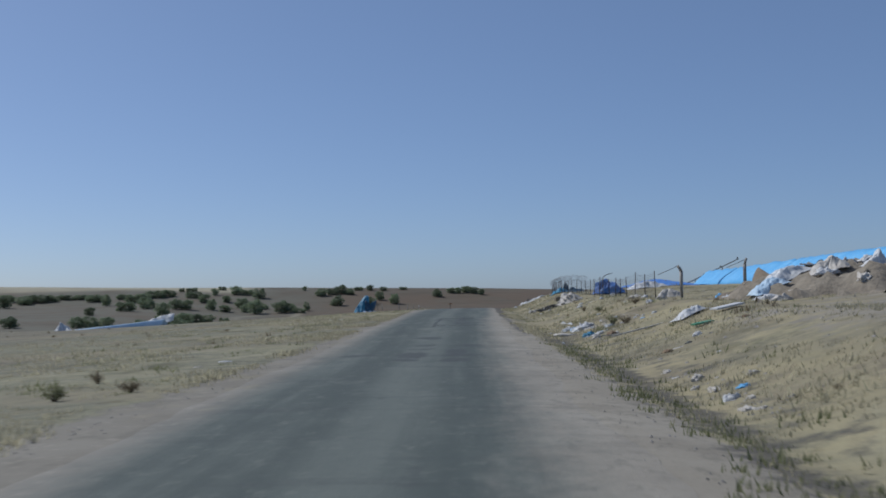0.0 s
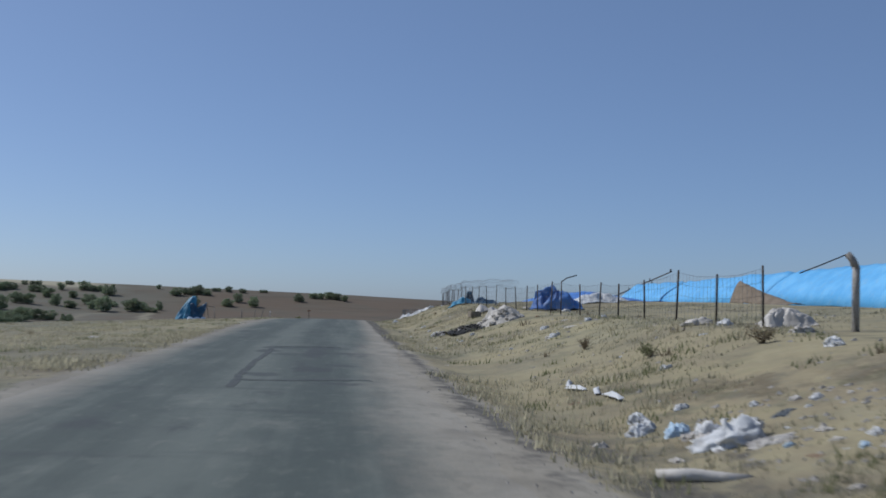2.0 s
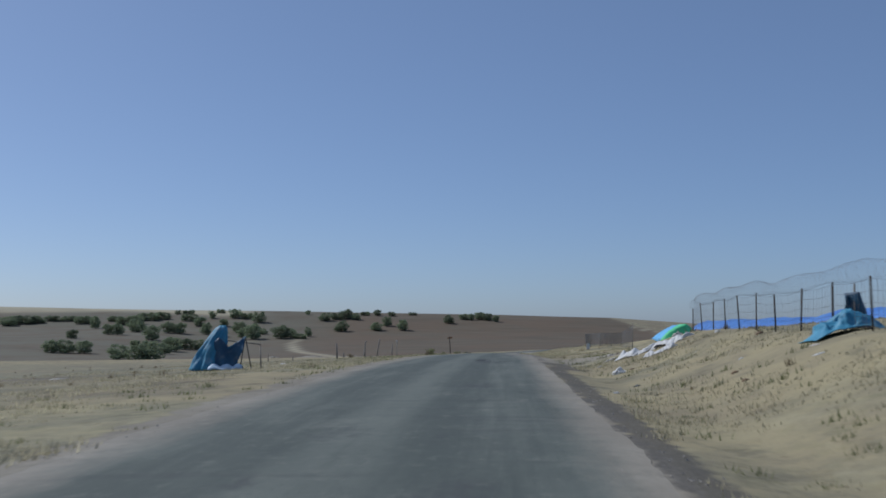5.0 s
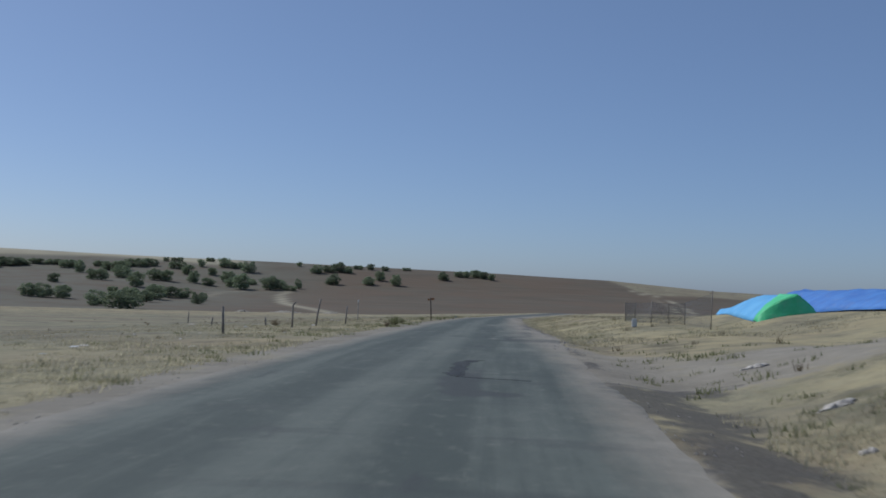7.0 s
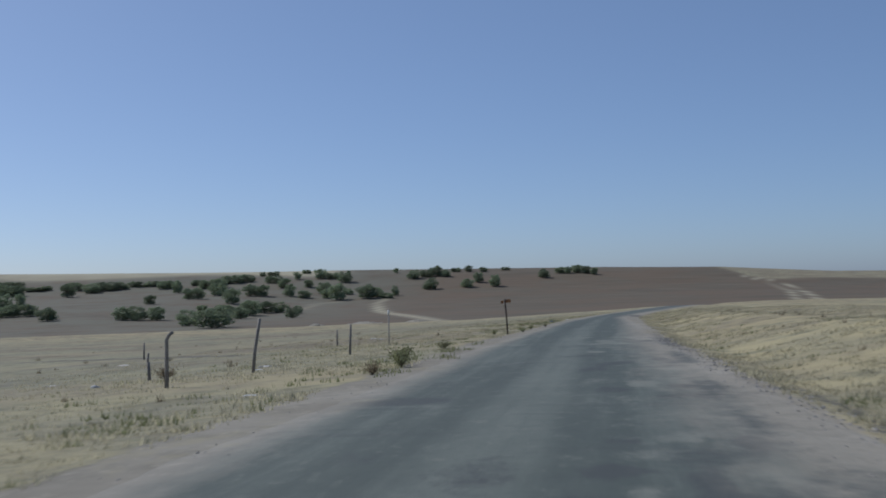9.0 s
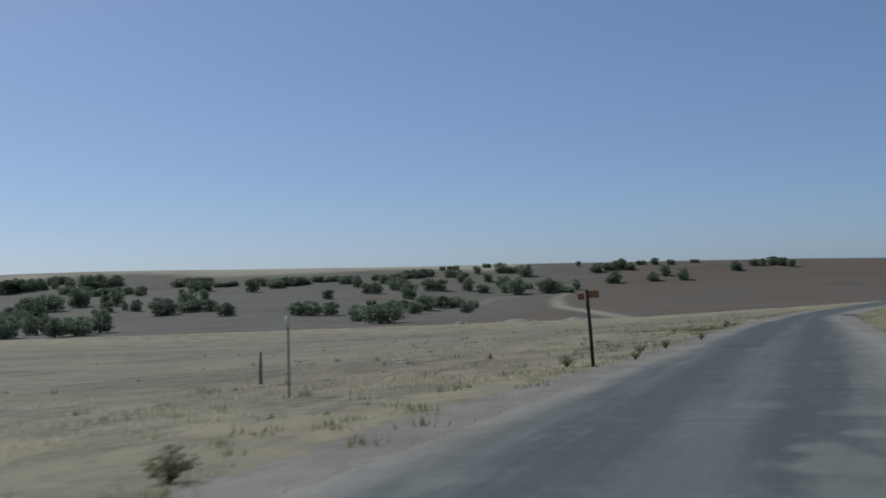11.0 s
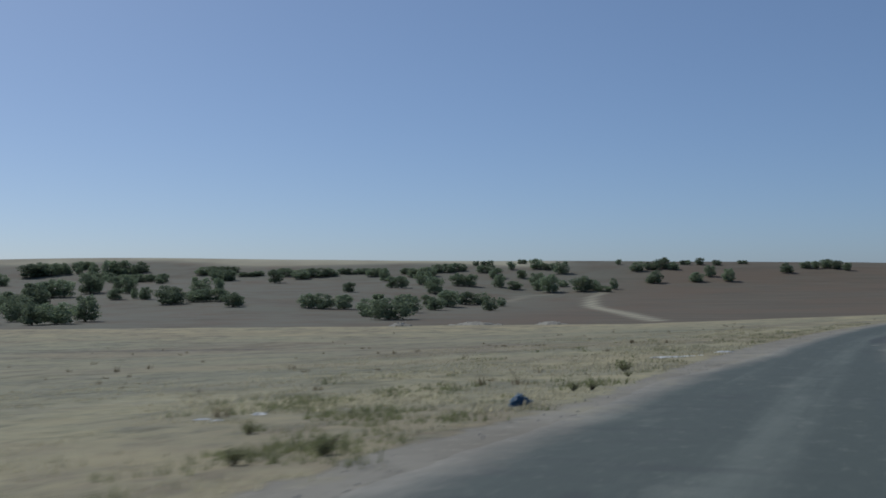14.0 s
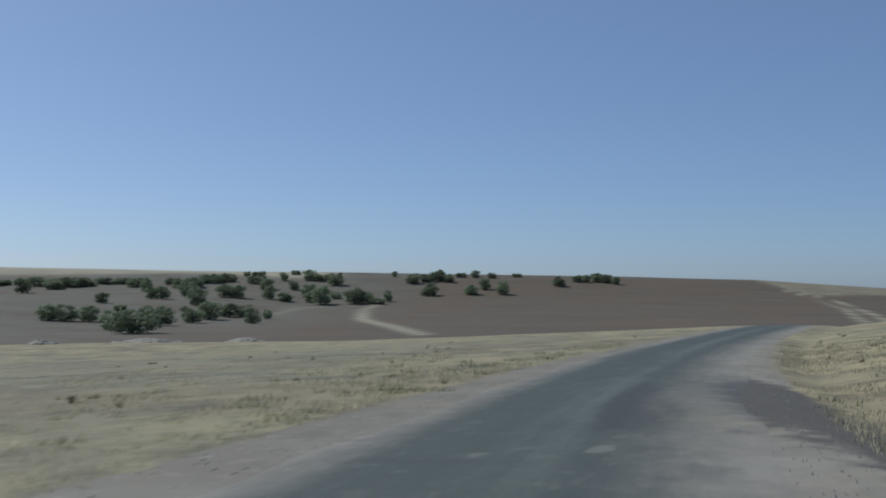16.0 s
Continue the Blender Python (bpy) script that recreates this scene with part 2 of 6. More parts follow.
    sandy = n.mix(n.math("MULTIPLY", n.ramp(n.noise(v, 14.0, 4, 0.7), 0.48, 0.7), 0.35), sandy, n.mix(1.0, sandy, (0.62, 0.58, 0.52), "MULTIPLY"))
    sandy = n.mix(n.attr("gritty").outputs["Fac"], sandy, mottled(n.mix(n.ramp(n.noise(v, 0.22, 5, 0.62), 0.35, 0.7), GRIT, GRIT_PALE)))
    c = n.mix(n.math("MULTIPLY", dust, 0.97), c, sandy)
    # bare broken tar showing through the dust
    c = n.mix(n.math("MULTIPLY", n.math("MULTIPLY", n.ramp(stain, 0.55, 1.5), dust), 0.6), c, n.mix(n.ramp(chip, 0.4, 0.6), TAR_DARK, TAR_SMUDGE))
    dirt = n.ramp(n.math("ADD", n.attr("dirt").outputs["Fac"], around(n.noise(v, 1.9, 7, 0.75), 1.7)), 0.22, 0.95)
    c = n.mix(n.math("MULTIPLY", dirt, 0.8), c, n.mix(n.ramp(n.noise(v, 9.0, 5, 0.75), 0.4, 0.65), TAR_SMUDGE, TAR_DARK))
    n.base(c)
    rough = n.math("MULTIPLY", n.math("ADD", grain, chip), 0.08)
    fine_sand = n.math("ADD", n.math("MULTIPLY", n.noise(v, 1.6, 5, 0.65), 0.2), n.math("MULTIPLY", n.noise(v, 14.0, 4, 0.7), 0.16))
    flat = n.t.nodes.new("ShaderNodeMix")
    for sock, out in ((flat.inputs[0], dust), (flat.inputs[2], rough), (flat.inputs[3], fine_sand)):
        n.link(out, sock)
    n.bump(flat.outputs[0], 0.5, 0.10)
    return n.mat


def leaf_material(name, a, b, thinness=0.5):
    n = Nodes(name, 0.75, spec=0.2)
    geo = n.t.nodes.new("ShaderNodeNewGeometry")
    info = n.t.nodes.new("ShaderNodeObjectInfo")
    c = n.mix(geo.outputs["Random Per Island"], a, b)
    hsv = n.t.nodes.new("ShaderNodeHueSaturation")
    n.link(n.math("ADD", n.math("MULTIPLY", info.outputs["Random"], 0.5), 0.75), hsv.inputs["Value"])
    n.link(c, hsv.inputs["Color"])
    n.base(hsv.outputs[0])
    thin = n.t.nodes.new("ShaderNodeBsdfTranslucent")
    n.link(hsv.outputs[0], thin.inputs["Color"])
    both = n.t.nodes.new("ShaderNodeMixShader")
    both.inputs[0].default_value = thinness
    n.link(n.b.outputs[0], both.inputs[1])
    n.link(thin.outputs[0], both.inputs[2])
    n.link(both.outputs[0], n.t.nodes["Material Output"].inputs["Surface"])
    return n.mat


def cloth_material(name, a, b, dusty=0.35):
    """Plastic sheeting: woven, faintly glossy, with pale dust in patches."""
    n = Nodes(name, 0.55, spec=0.4)
    v = n.pos(True)
    c = n.mix(n.ramp(n.noise(v, 0.9, 4), 0.35, 0.7), a, b)
    c = n.mix(n.math("MULTIPLY", n.ramp(n.noise(v, 2.6, 5, 0.65), 0.5, 0.72), dusty), c, (0.42, 0.38, 0.32))
    n.base(c)
    n.bump(n.noise(v, 5.0, 5, 0.6), 0.5, 0.05)
    return n.mat


STRAW, DULL, EARTH, OLIVE = (0.250, 0.240, 0.160), (0.188, 0.183, 0.135), (0.178, 0.148, 0.110), (0.105, 0.118, 0.076)
STRAW_PALE = (0.318, 0.305, 0.220)
TURF = (0.150, 0.145, 0.112)
STRAW_RIPE = (0.395, 0.335, 0.192)
STRAW_GOLD, LITTER_BROWN = (0.296, 0.264, 0.168), (0.130, 0.124, 0.098)
GRIT, GRIT_PALE = (0.203, 0.183, 0.146), (0.268, 0.246, 0.202)
SAND_DARK = (0.165, 0.152, 0.122)
SAND, SAND_PALE = (0.288, 0.257, 0.204), (0.350, 0.318, 0.258)
SOIL, SOIL_PALE, SOIL_RED, STUBBLE = (0.108, 0.090, 0.066), (0.142, 0.121, 0.090), (0.142, 0.104, 0.073), (0.370, 0.340, 0.245)
TAR_DARK, TAR_PALE, TAR_DUST = (0.070, 0.084, 0.073), (0.130, 0.146, 0.124), (0.222, 0.226, 0.188)

DIRT, DIRT_PALE = (0.078, 0.073, 0.065), (0.128, 0.120, 0.107)
TAR_SMUDGE = (0.055, 0.060, 0.059)

M = {
    "ground": ground_material(),
    "asphalt": asphalt_material(),
    "tar": plain("old_tar", (0.058, 0.063, 0.060), (0.090, 0.096, 0.090), 5.0, 0.8, local=False),
    "fresh_tar": plain("fresh_tar", (0.034, 0.037, 0.037), (0.062, 0.066, 0.063), 5.0, 0.75, local=False),
    "leaf": leaf_material("tree_leaves", (0.172, 0.212, 0.130), (0.250, 0.295, 0.180)),
    "bark": plain("bark", (0.10, 0.075, 0.055), (0.16, 0.125, 0.09), 2.0),
    "straw": leaf_material("dry_grass_blades", (0.49, 0.44, 0.30), (0.35, 0.325, 0.225), 0.65),
    "weed": leaf_material("weed_leaves", (0.185, 0.205, 0.098), (0.30, 0.295, 0.16)),
    "thistle": leaf_material("dead_thistle", (0.23, 0.185, 0.12), (0.33, 0.275, 0.18)),
    "azure": cloth_material("azure_sheeting", (0.10, 0.37, 0.68), (0.16, 0.46, 0.76), 0.2),
    "blue": cloth_material("blue_sheeting", (0.055, 0.17, 0.49), (0.085, 0.24, 0.59), 0.2),
    "deep": cloth_material("deep_blue_sheeting", (0.030, 0.105, 0.33), (0.075, 0.20, 0.46), 0.25),
    "teal": cloth_material("faded_blue_sheeting", (0.035, 0.19, 0.31), (0.08, 0.30, 0.44), 0.3),
    "pale_blue": cloth_material("pale_blue_sheeting", (0.40, 0.54, 0.66), (0.55, 0.66, 0.74), 0.25),
    # darker blue with shade put into the colour; dark bags and tarps use it too
    "navy": cloth_material("shaded_blue_sheeting", (0.02, 0.062, 0.115), (0.03, 0.10, 0.17), 0.2),
    "green": cloth_material("green_sheeting", (0.08, 0.54, 0.22), (0.12, 0.62, 0.30), 0.15),
    "moss": cloth_material("dull_green_plastic", (0.05, 0.20, 0.11), (0.09, 0.27, 0.16), 0.4),
    "white": cloth_material("white_plastic", (0.62, 0.62, 0.61), (0.48, 0.48, 0.47), 0.4),
    "cloth": cloth_material("dirty_white_cloth", (0.55, 0.51, 0.45), (0.42, 0.38, 0.33), 0.5),
    "card": plain("cardboard", (0.32, 0.23, 0.15), (0.24, 0.17, 0.11), 1.5),
    "concrete": plain("old_concrete", (0.40, 0.37, 0.33), (0.30, 0.28, 0.25), 2.5),
    "stone": plain("pale_rubble_stone", (0.55, 0.51, 0.45), (0.40, 0.365, 0.315), 1.6),
    "spoil": plain("dry_spoil", (0.33, 0.305, 0.25), (0.26, 0.235, 0.19), 0.8, bump=0.6, dist=0.06),
    "slate": cloth_material("dark_grey_film", (0.07, 0.08, 0.085), (0.11, 0.12, 0.125), 0.25),
    "canvas": plain("brown_canvas", (0.27, 0.215, 0.155), (0.20, 0.155, 0.11), 1.2),
    "ash": plain("black_ash", (0.02, 0.02, 0.02), (0.05, 0.047, 0.043), 1.2, bump=0.7, dist=0.06),
    "earth": plain("dumped_earth", (0.29, 0.25, 0.19), (0.22, 0.185, 0.14), 0.8, bump=0.7, dist=0.08),
    "wood": plain("grey_wood_post", (0.21, 0.185, 0.155), (0.31, 0.28, 0.24), 4.0),
    "darkwood": plain("dark_post", (0.035, 0.028, 0.024), (0.07, 0.05, 0.04), 3.0),
    "iron": plain("dark_iron", (0.045, 0.040, 0.036), (0.080, 0.065, 0.054), 4.0, rough=0.6, metal=0.4),
    "rust": plain("rusty_plate", (0.27, 0.11, 0.05), (0.40, 0.22, 0.09), 3.0, rough=0.8),
    "wire": plain("galvanised_wire", (0.24, 0.24, 0.24), (0.32, 0.32, 0.32), 6.0, rough=0.6, metal=0.5),
    "lime": plain("lime_plastic", (0.36, 0.42, 0.10), (0.42, 0.46, 0.16), 3.0, rough=0.5),
}
# ---- lie of the land ----
ROAD_Y = [-90, 0, 14, 29, 43, 60, 90, 108, 123, 142, 160, 177, 193, 211, 228, 245, 275, 310, 350, 400, 700, 5000]
ROAD_Z = [-0.5, -0.1, 0.02, 0.15, 0.40, 0.62, 0.92, 0.97, 0.87, 0.67, 0.33, -0.04, -0.29, -0.66, -1.01, -1.43, -2.0, -2.35, -2.55, -4.0, -15, -15]
BEND_Y = [-90, 0, 20, 60, 110, 150, 180, 210, 230, 245, 260, 280, 300, 320, 345, 380, 5000]
BEND_X = [-1.5, -1.5, -1.7, -2.1, -1.8, -1.2, -1.2, -0.5, 0.0, 0.4, 1.0, 3.0, 6.3, 10.2, 16, 26, 26]
RIDGE_X = [-3000, -1400, -900, -500, -330, -160, 12, 125, 235, 400, 900, 3000]
RIDGE_Z = [40, 44, 37.5, 31, 25.5, 21.5, 20, 16.6, 7.5, 1, -2, -4]
HILL_Y = [0, 480, 700, 850, 1000, 1084, 1173, 1230, 1400, 2200, 5000]
HILL_S = [0, 0, 0.03, 0.08, 0.26, 0.46, 0.83, 1.0, 0.97, 0.9, 0.9]
SPUR_S = [0, 0.01, 0.05, 0.24, 0.40, 0.52, 0.83, 1.0, 0.97, 0.9, 0.9]


def smooth(a, b, v):
    s = np.clip((np.asarray(v, float) - a) / (b - a), 0, 1)
    return s * s * (3 - 2 * s)


def soft_interp(v, xs, ys, w=6.0):
    """Piecewise line through knots, rounded off over w metres."""
    return sum(np.interp(np.asarray(v, float) + k * w, xs, ys) for k in (-1, -0.5, 0, 0.5, 1)) / 5


def road_x(y):
    return soft_interp(y, BEND_Y, BEND_X, 8)


def road_z(y):
    return soft_interp(y, ROAD_Y, ROAD_Z, 6)


def brow(x):
    """How far along the dry field reaches before it drops into the valley."""
    return np.interp(x, [-400, -127, -50, 0, 60, 200, 600], [300, 322, 356, 362, 352, 330, 320])


def wave(x, y):
    """Gentle swells of the field."""
    return (np.sin(x * 0.31 + y * 0.13) * np.sin(y * 0.21 - x * 0.07 + 1.3) * 0.6 + np.sin(x * 0.9 + 2.1) * np.sin(y * 0.77 + x * 0.2) * 0.25
            + np.sin(x * 1.9 + y * 1.1) * np.sin(y * 1.7 - x * 0.6) * 0.12)


def height(x, y):
    x, y = np.asarray(x, float), np.asarray(y, float)
    yb = brow(x)
    yn = np.minimum(y, yb)
    d = x - road_x(yn)
    left = np.maximum(-d - 3.4, 0)
    right = np.maximum(d - 3.9, 0)
    z = road_z(yn)
    z = z - 0.042 * np.minimum(left, 40) - 0.012 * np.clip(left - 40, 0, 40)
    bank = smooth(4.9, 9.6, d) * (1.05 + 0.25 * smooth(70, 95, yn) * (1 - smooth(112, 122, yn))) + smooth(9.6, 17, d) * 0.45
    gap = 1 - 0.62 * smooth(118, 130, yn) * (1 - smooth(148, 164, yn)) * (1 - smooth(10, 17, d))
    gap = gap * (1 - 0.40 * smooth(140, 178, yn) - 0.26 * smooth(200, 320, yn))
    z = z + bank * gap - 0.012 * np.maximum(d - 24, 0) * (d < 250) - 0.012 * 226 * (d >= 250)
    z = z - 0.16 * np.exp(-((d - 4.6) / 0.8) ** 2)
    z = z + 0.22 * np.exp(-((x - 12.4) / 1.9) ** 2) * smooth(142, 148, yn) * (1 - smooth(158, 170, yn))
    rough = smooth(3.0, 7.0, np.abs(d))
    z = z + rough * 0.09 * wave(x, yn) * (1 - 0.4 * (d < 0)) * (1 - 0.72 * smooth(122, 140, yn) * (d > 0))
    drop = z - 0.075 * np.maximum(y - yb, 0)
    spur = smooth(-215, -320, x)
    climb = np.interp(y, HILL_Y, HILL_S) * (1 - spur) + np.interp(y, HILL_Y, SPUR_S) * spur
    rise = climb * (np.interp(x, RIDGE_X, RIDGE_Z) + 15) - 15
    rise = rise + 1.2 * np.sin(x * 0.011 + 0.7) * np.sin(y * 0.009) * smooth(500, 900, y)
    return np.where(y > yb, np.maximum(drop, rise), z)
# ---- building helpers ----
def mesh_from(name, verts, faces, material, smooth_faces=False):
    me = bpy.data.meshes.new(name)
    me.from_pydata([tuple(v) for v in verts], [], [tuple(f) for f in faces])
    me.materials.append(material)
    if smooth_faces:
        me.polygons.foreach_set("use_smooth", [True] * len(me.polygons))
    me.update()
    return me


def thing(name, label, category, at=(0, 0, 0), turn=0.0, group="", kind=""):
    ob = new(name)
    ob.empty_display_size = 0.3
    ob.matrix_world = pose(*at, 0, 0, turn)
    return tagged(ob, label, category, group, kind)


def part(name, data, parent, label="", m=None):
    ob = new(name, data)
    ob.parent = parent
    if m is not None:
        ob.matrix_local = m
    if label:
        ob["label"] = label
    return ob


def solid(ob, thickness):
    mod = ob.modifiers.new("thickness", "SOLIDIFY")
    mod.thickness, mod.offset = thickness, 0.0
    return ob


def lie(x, y, turn=0.0, lift=0.0):
    """A pose that lies on the slope at x, y."""
    e = 0.25
    nx = (float(height(x - e, y)) - float(height(x + e, y))) / (2 * e)
    ny = (float(height(x, y - e)) - float(height(x, y + e))) / (2 * e)
    q = Vector((0, 0, 1)).rotation_difference(Vector((nx, ny, 1)).normalized())
    return Matrix.Translation(on_ground(x, y, lift)) @ q.to_matrix().to_4x4() @ Matrix.Rotation(radians(turn), 4, "Z")


def on_ground(x, y, lift=0.0):
    return (x, y, float(height(x, y)) + lift)


# ---- ground ----
def spread(fine, fine_to, mid, mid_to, grow, end):
    v = list(np.arange(0, fine_to, fine)) + list(np.arange(fine_to, mid_to, mid))
    step = mid
    last = mid_to
    while last < end:
        v.append(last)
        step = step * grow if last > 330 else min(step * grow, 6.0)
        last += step
    return v + [end]


def gritty(off, y):
    """How far the verge is grey grit rather than pale sand."""
    return np.where(off < 0, 1.0, np.interp(y, [0, 70, 90, 125, 138, 155, 170, 235, 255], [0.12, 0.2, 0.55, 0.75, 0.3, 0.2, 0.55, 0.75, 0.75])).astype(np.float32)


# dark oily earth and ash: x, y, half sizes, strength
DIRT_SPOTS = [(4.3, 70.2, 0.9, 1.9, 0.8), (3.4, 71.0, 0.4, 1.6, 0.6), (2.7, 76.5, 0.35, 2.6, 0.7), (4.6, 266.0, 1.1, 8, 1.15), (5.1, 258, 0.8, 7, 1.0), (3.3, 250, 0.4, 4, 0.7), (2.0, 170, 0.45, 5, 0.9), (1.6, 160, 0.35, 4, 0.9), (1.25, 149, 0.35, 3, 0.9), (1.15, 144, 0.3, 2.5, 0.8), (1.3, 138.5, 0.35, 2.5, 0.8), (2.0, 118, 0.8, 2.2, 0.95), (2.3, 115.4, 1.0, 2.4, 0.95), (2.3, 111.8, 0.8, 2.4, 0.85),
              (3.2, 119.4, 1.0, 1.1, 0.75), (2.2, 174.5, 0.5, 3.5, 0.9), (-6.5, 275, 2.5, 2.0, 0.6), (3.8, 146, 0.5, 4, 0.6)]

DIRT_EDGE = [(1.1, 138.5, 1.1, 1.1, 0.9), (2.0, 139.2, 0.6, 1.2, 0.9), (0.3, 141.0, 0.6, 0.9, 0.7), (1.95, 131.0, 0.25, 3.2, 0.7), (1.97, 125.5, 0.25, 2.4, 0.7), (1.35, 123.6, 0.25, 1.5, 0.5)]


def dirt_spots(x, y):
    return np.max([a * np.exp(-((x - px) / rx) ** 2 - ((y - py) / ry) ** 2) for px, py, rx, ry, a in DIRT_SPOTS + DIRT_EDGE], axis=0)


def build_ground():
    side = spread(0.5, 14, 1.0, 32, 1.11, 3600)
    d = np.array(sorted({-a for a in side} | set(side)))
    ahead = list(np.arange(-12, 372, 1.0))
    step, last = 1.0, 372.0
    while last < 4700:
        ahead.append(last)
        step = min(step * 1.035, 6.0 if last < 1260 else 60)
        last += step
    back, step, last = [], 1.0, -13.0
    while last > -1500:
        back.append(last)
        step *= 1.15
        last -= step
    y = np.array(back[::-1] + ahead + [4700.0])
    dd, yy = np.meshgrid(d, y)
    xx = dd + road_x(np.minimum(yy, 380))
    zz = height(xx, yy)
    zz = zz - 0.10 * (1 - smooth(0.7, 1.3, np.abs(dd))) * (yy < 375) - 0.012 * (np.abs(dd) < 3.6)
    nx, ny = len(d), len(y)
    verts = np.stack([xx, yy, zz], -1).reshape(-1, 3)
    i = np.arange(nx * ny).reshape(ny, nx)
    faces = np.stack([i[:-1, :-1], i[:-1, 1:], i[1:, 1:], i[1:, :-1]], -1).reshape(-1, 4)
    me = mesh_from("ground", verts.tolist(), faces.tolist(), M["ground"], True)
    # sand beside the road, dark soil across the valley, stubble on the far heights
    x, y2, z2, off = xx.ravel(), yy.ravel(), zz.ravel(), dd.ravel()
    right_edge = np.interp(y2, [0, 30, 60, 100, 125, 150, 250, 300], [4.4, 3.9, 3.75, 3.2, 3.2, 3.6, 4.0, 3.2])
    left_edge = np.interp(y2, [0, 12, 40, 56, 72, 85, 118, 155, 177, 196, 216, 229, 236, 250, 300], [3.6, 3.5, 3.1, 3.0, 3.35, 3.9, 4.4, 4.4, 4.6, 3.8, 4.1, 3.4, 3.7, 3.9, 3.4])
    sand = np.where(off > 0, 1 - smooth(right_edge - 0.5, right_edge + 0.5, off), 1 - smooth(left_edge - 0.4, left_edge + 0.4, -off))
    mouth = np.interp(off, [3, 4, 6.3, 9, 12.3], [135, 134, 127.5, 129.5, 132])
    turnout = smooth(117.5, 121, y2) * (1 - smooth(mouth - 1.5, mouth + 2, y2)) * smooth(2.8, 3.6, off) * (1 - smooth(18, 24, off))
    dump = 0.55 * np.exp(-((y2 - 22) / 12.0) ** 2) * smooth(6, 9, off) * (1 - smooth(16, 22, off))
    sand = np.maximum(np.maximum(sand, turnout * 0.8), dump)
    valley = smooth(4, 40, y2 - brow(x))
    stubble = smooth(1165, 1215, y2 + 20 * np.sin(x * 0.02)) * smooth(-230, -290, x) + smooth(0.2, 0.9, (y2 - 1225) / 120) * (x < 40) + smooth(340, 420, x) * smooth(600, 800, y2)
    wedge = smooth(0, 14, x - np.interp(y2, [900, 1000, 1103, 1127, 1217, 1400], [152, 152, 147, 133, 113, 90])) * smooth(-10, 12, y2 - np.interp(x, [147, 153, 218, 240, 400], [1098, 1105, 1133, 1125, 1110]))
    soil = valley * (1 - np.clip(stubble * 0.75 + wedge * 0.55, 0, 1))
    # tracks trodden across the hillside
    def track(points, width):
        best = np.full(x.shape, 1e9)
        for (ax, ay), (bx, by) in zip(points, points[1:]):
            ux, uy = bx - ax, by - ay
            s = np.clip(((x - ax) * ux + (y2 - ay) * uy) / (ux * ux + uy * uy), 0, 1)
            best = np.minimum(best, np.hypot(x - ax - s * ux, y2 - ay - s * uy))
        return 1 - smooth(width * 0.3, width * 1.8, best)
    ditch = np.maximum(track([(-50, 209), (-43.5, 204.3), (-32.4, 195.2), (-23.2, 186.3), (-17.8, 181.6)], 0.9) * 0.75, track([(-75.2, 258.4), (-67.8, 270.5), (-56.5, 276.3), (-40, 283)], 1.4) * 0.6)
    paths = np.maximum(track([(-176, 1040), (-168, 960), (-149, 875), (-103, 748), (-72, 655)], 3.2), track([(-215, 913), (-222, 976), (-205, 1000)], 3.0) * 0.6)
    paths = np.maximum(paths, track([(134, 1145), (146, 1103), (147, 971), (131, 857), (118, 770)], 1.9) * 0.8)
    paths = np.maximum(paths, track([(147, 1129), (157, 1100), (160, 1055), (157, 975), (144, 860), (130, 770)], 1.9) * 0.9)
    far = np.clip(np.maximum(stubble * smooth(1000, 1200, y2) + wedge * 0.16, paths), 0, 1)
    # darker earth in the gully and under old fires
    gully = np.exp(-((off - 3.5) / 0.38) ** 2) * (0.6 * smooth(34, 40, y2) + 0.35 * smooth(62, 70, y2)) * (1 - smooth(108, 118, y2))
    gully = np.maximum(gully, np.exp(-((off - 3.9) / 0.4) ** 2) * smooth(134, 140, y2) * (1 - smooth(150, 157, y2)) * 0.6)
    gully = np.maximum(gully, np.maximum(np.exp(-((off - 4.35) / 0.45) ** 2) * 0.75, np.exp(-((off - 5.4) / 1.3) ** 2) * 0.42) * (1 - smooth(38, 48, y2)))
    gully = np.maximum(gully, dirt_spots(x, y2))
    gully = np.maximum(gully, ditch)
    col = np.stack([sand, soil, far, gully], -1).astype(np.float32)
    me.attributes.new("grazed", "FLOAT", "POINT").data.foreach_set("value", (0.85 * smooth(-110, -230, x)).astype(np.float32))
    golden = np.where(off > 0, (0.75 + 0.25 * smooth(130, 138, y2)) * (1 - 0.6 * smooth(30, 90, off)), (0.2 + 0.4 * smooth(60, 80, y2)) * (1 - (1 - 0.45 * smooth(150, 190, y2)) * smooth(8, 17, -off)))
    golden = np.maximum(golden, 0.9 * smooth(90, 15, brow(x) - y2) * (off < 0))
    me.attributes.new("golden", "FLOAT", "POINT").data.foreach_set("value", golden.astype(np.float32))
    me.attributes.new("gritty", "FLOAT", "POINT").data.foreach_set("value", gritty(off, y2))
    attr = me.color_attributes.new("zone", "FLOAT_COLOR", "POINT")
    attr.data.foreach_set("color", col.ravel())
    return tagged(new("ground", me), "dry straw-coloured field with bare dusty earth and dark ploughed hill", "ground", kind="structure")


build_ground()


# ---- road ----
def edge_wobble(y, s):
    return np.array([0.20 * noise.noise(Vector((t * 0.16, s * 9, 0))) + 0.08 * noise.noise(Vector((t * 0.8, s * 9, 4))) + 0.04 * noise.noise(Vector((t * 2.3, s * 9, 8))) for t in y])


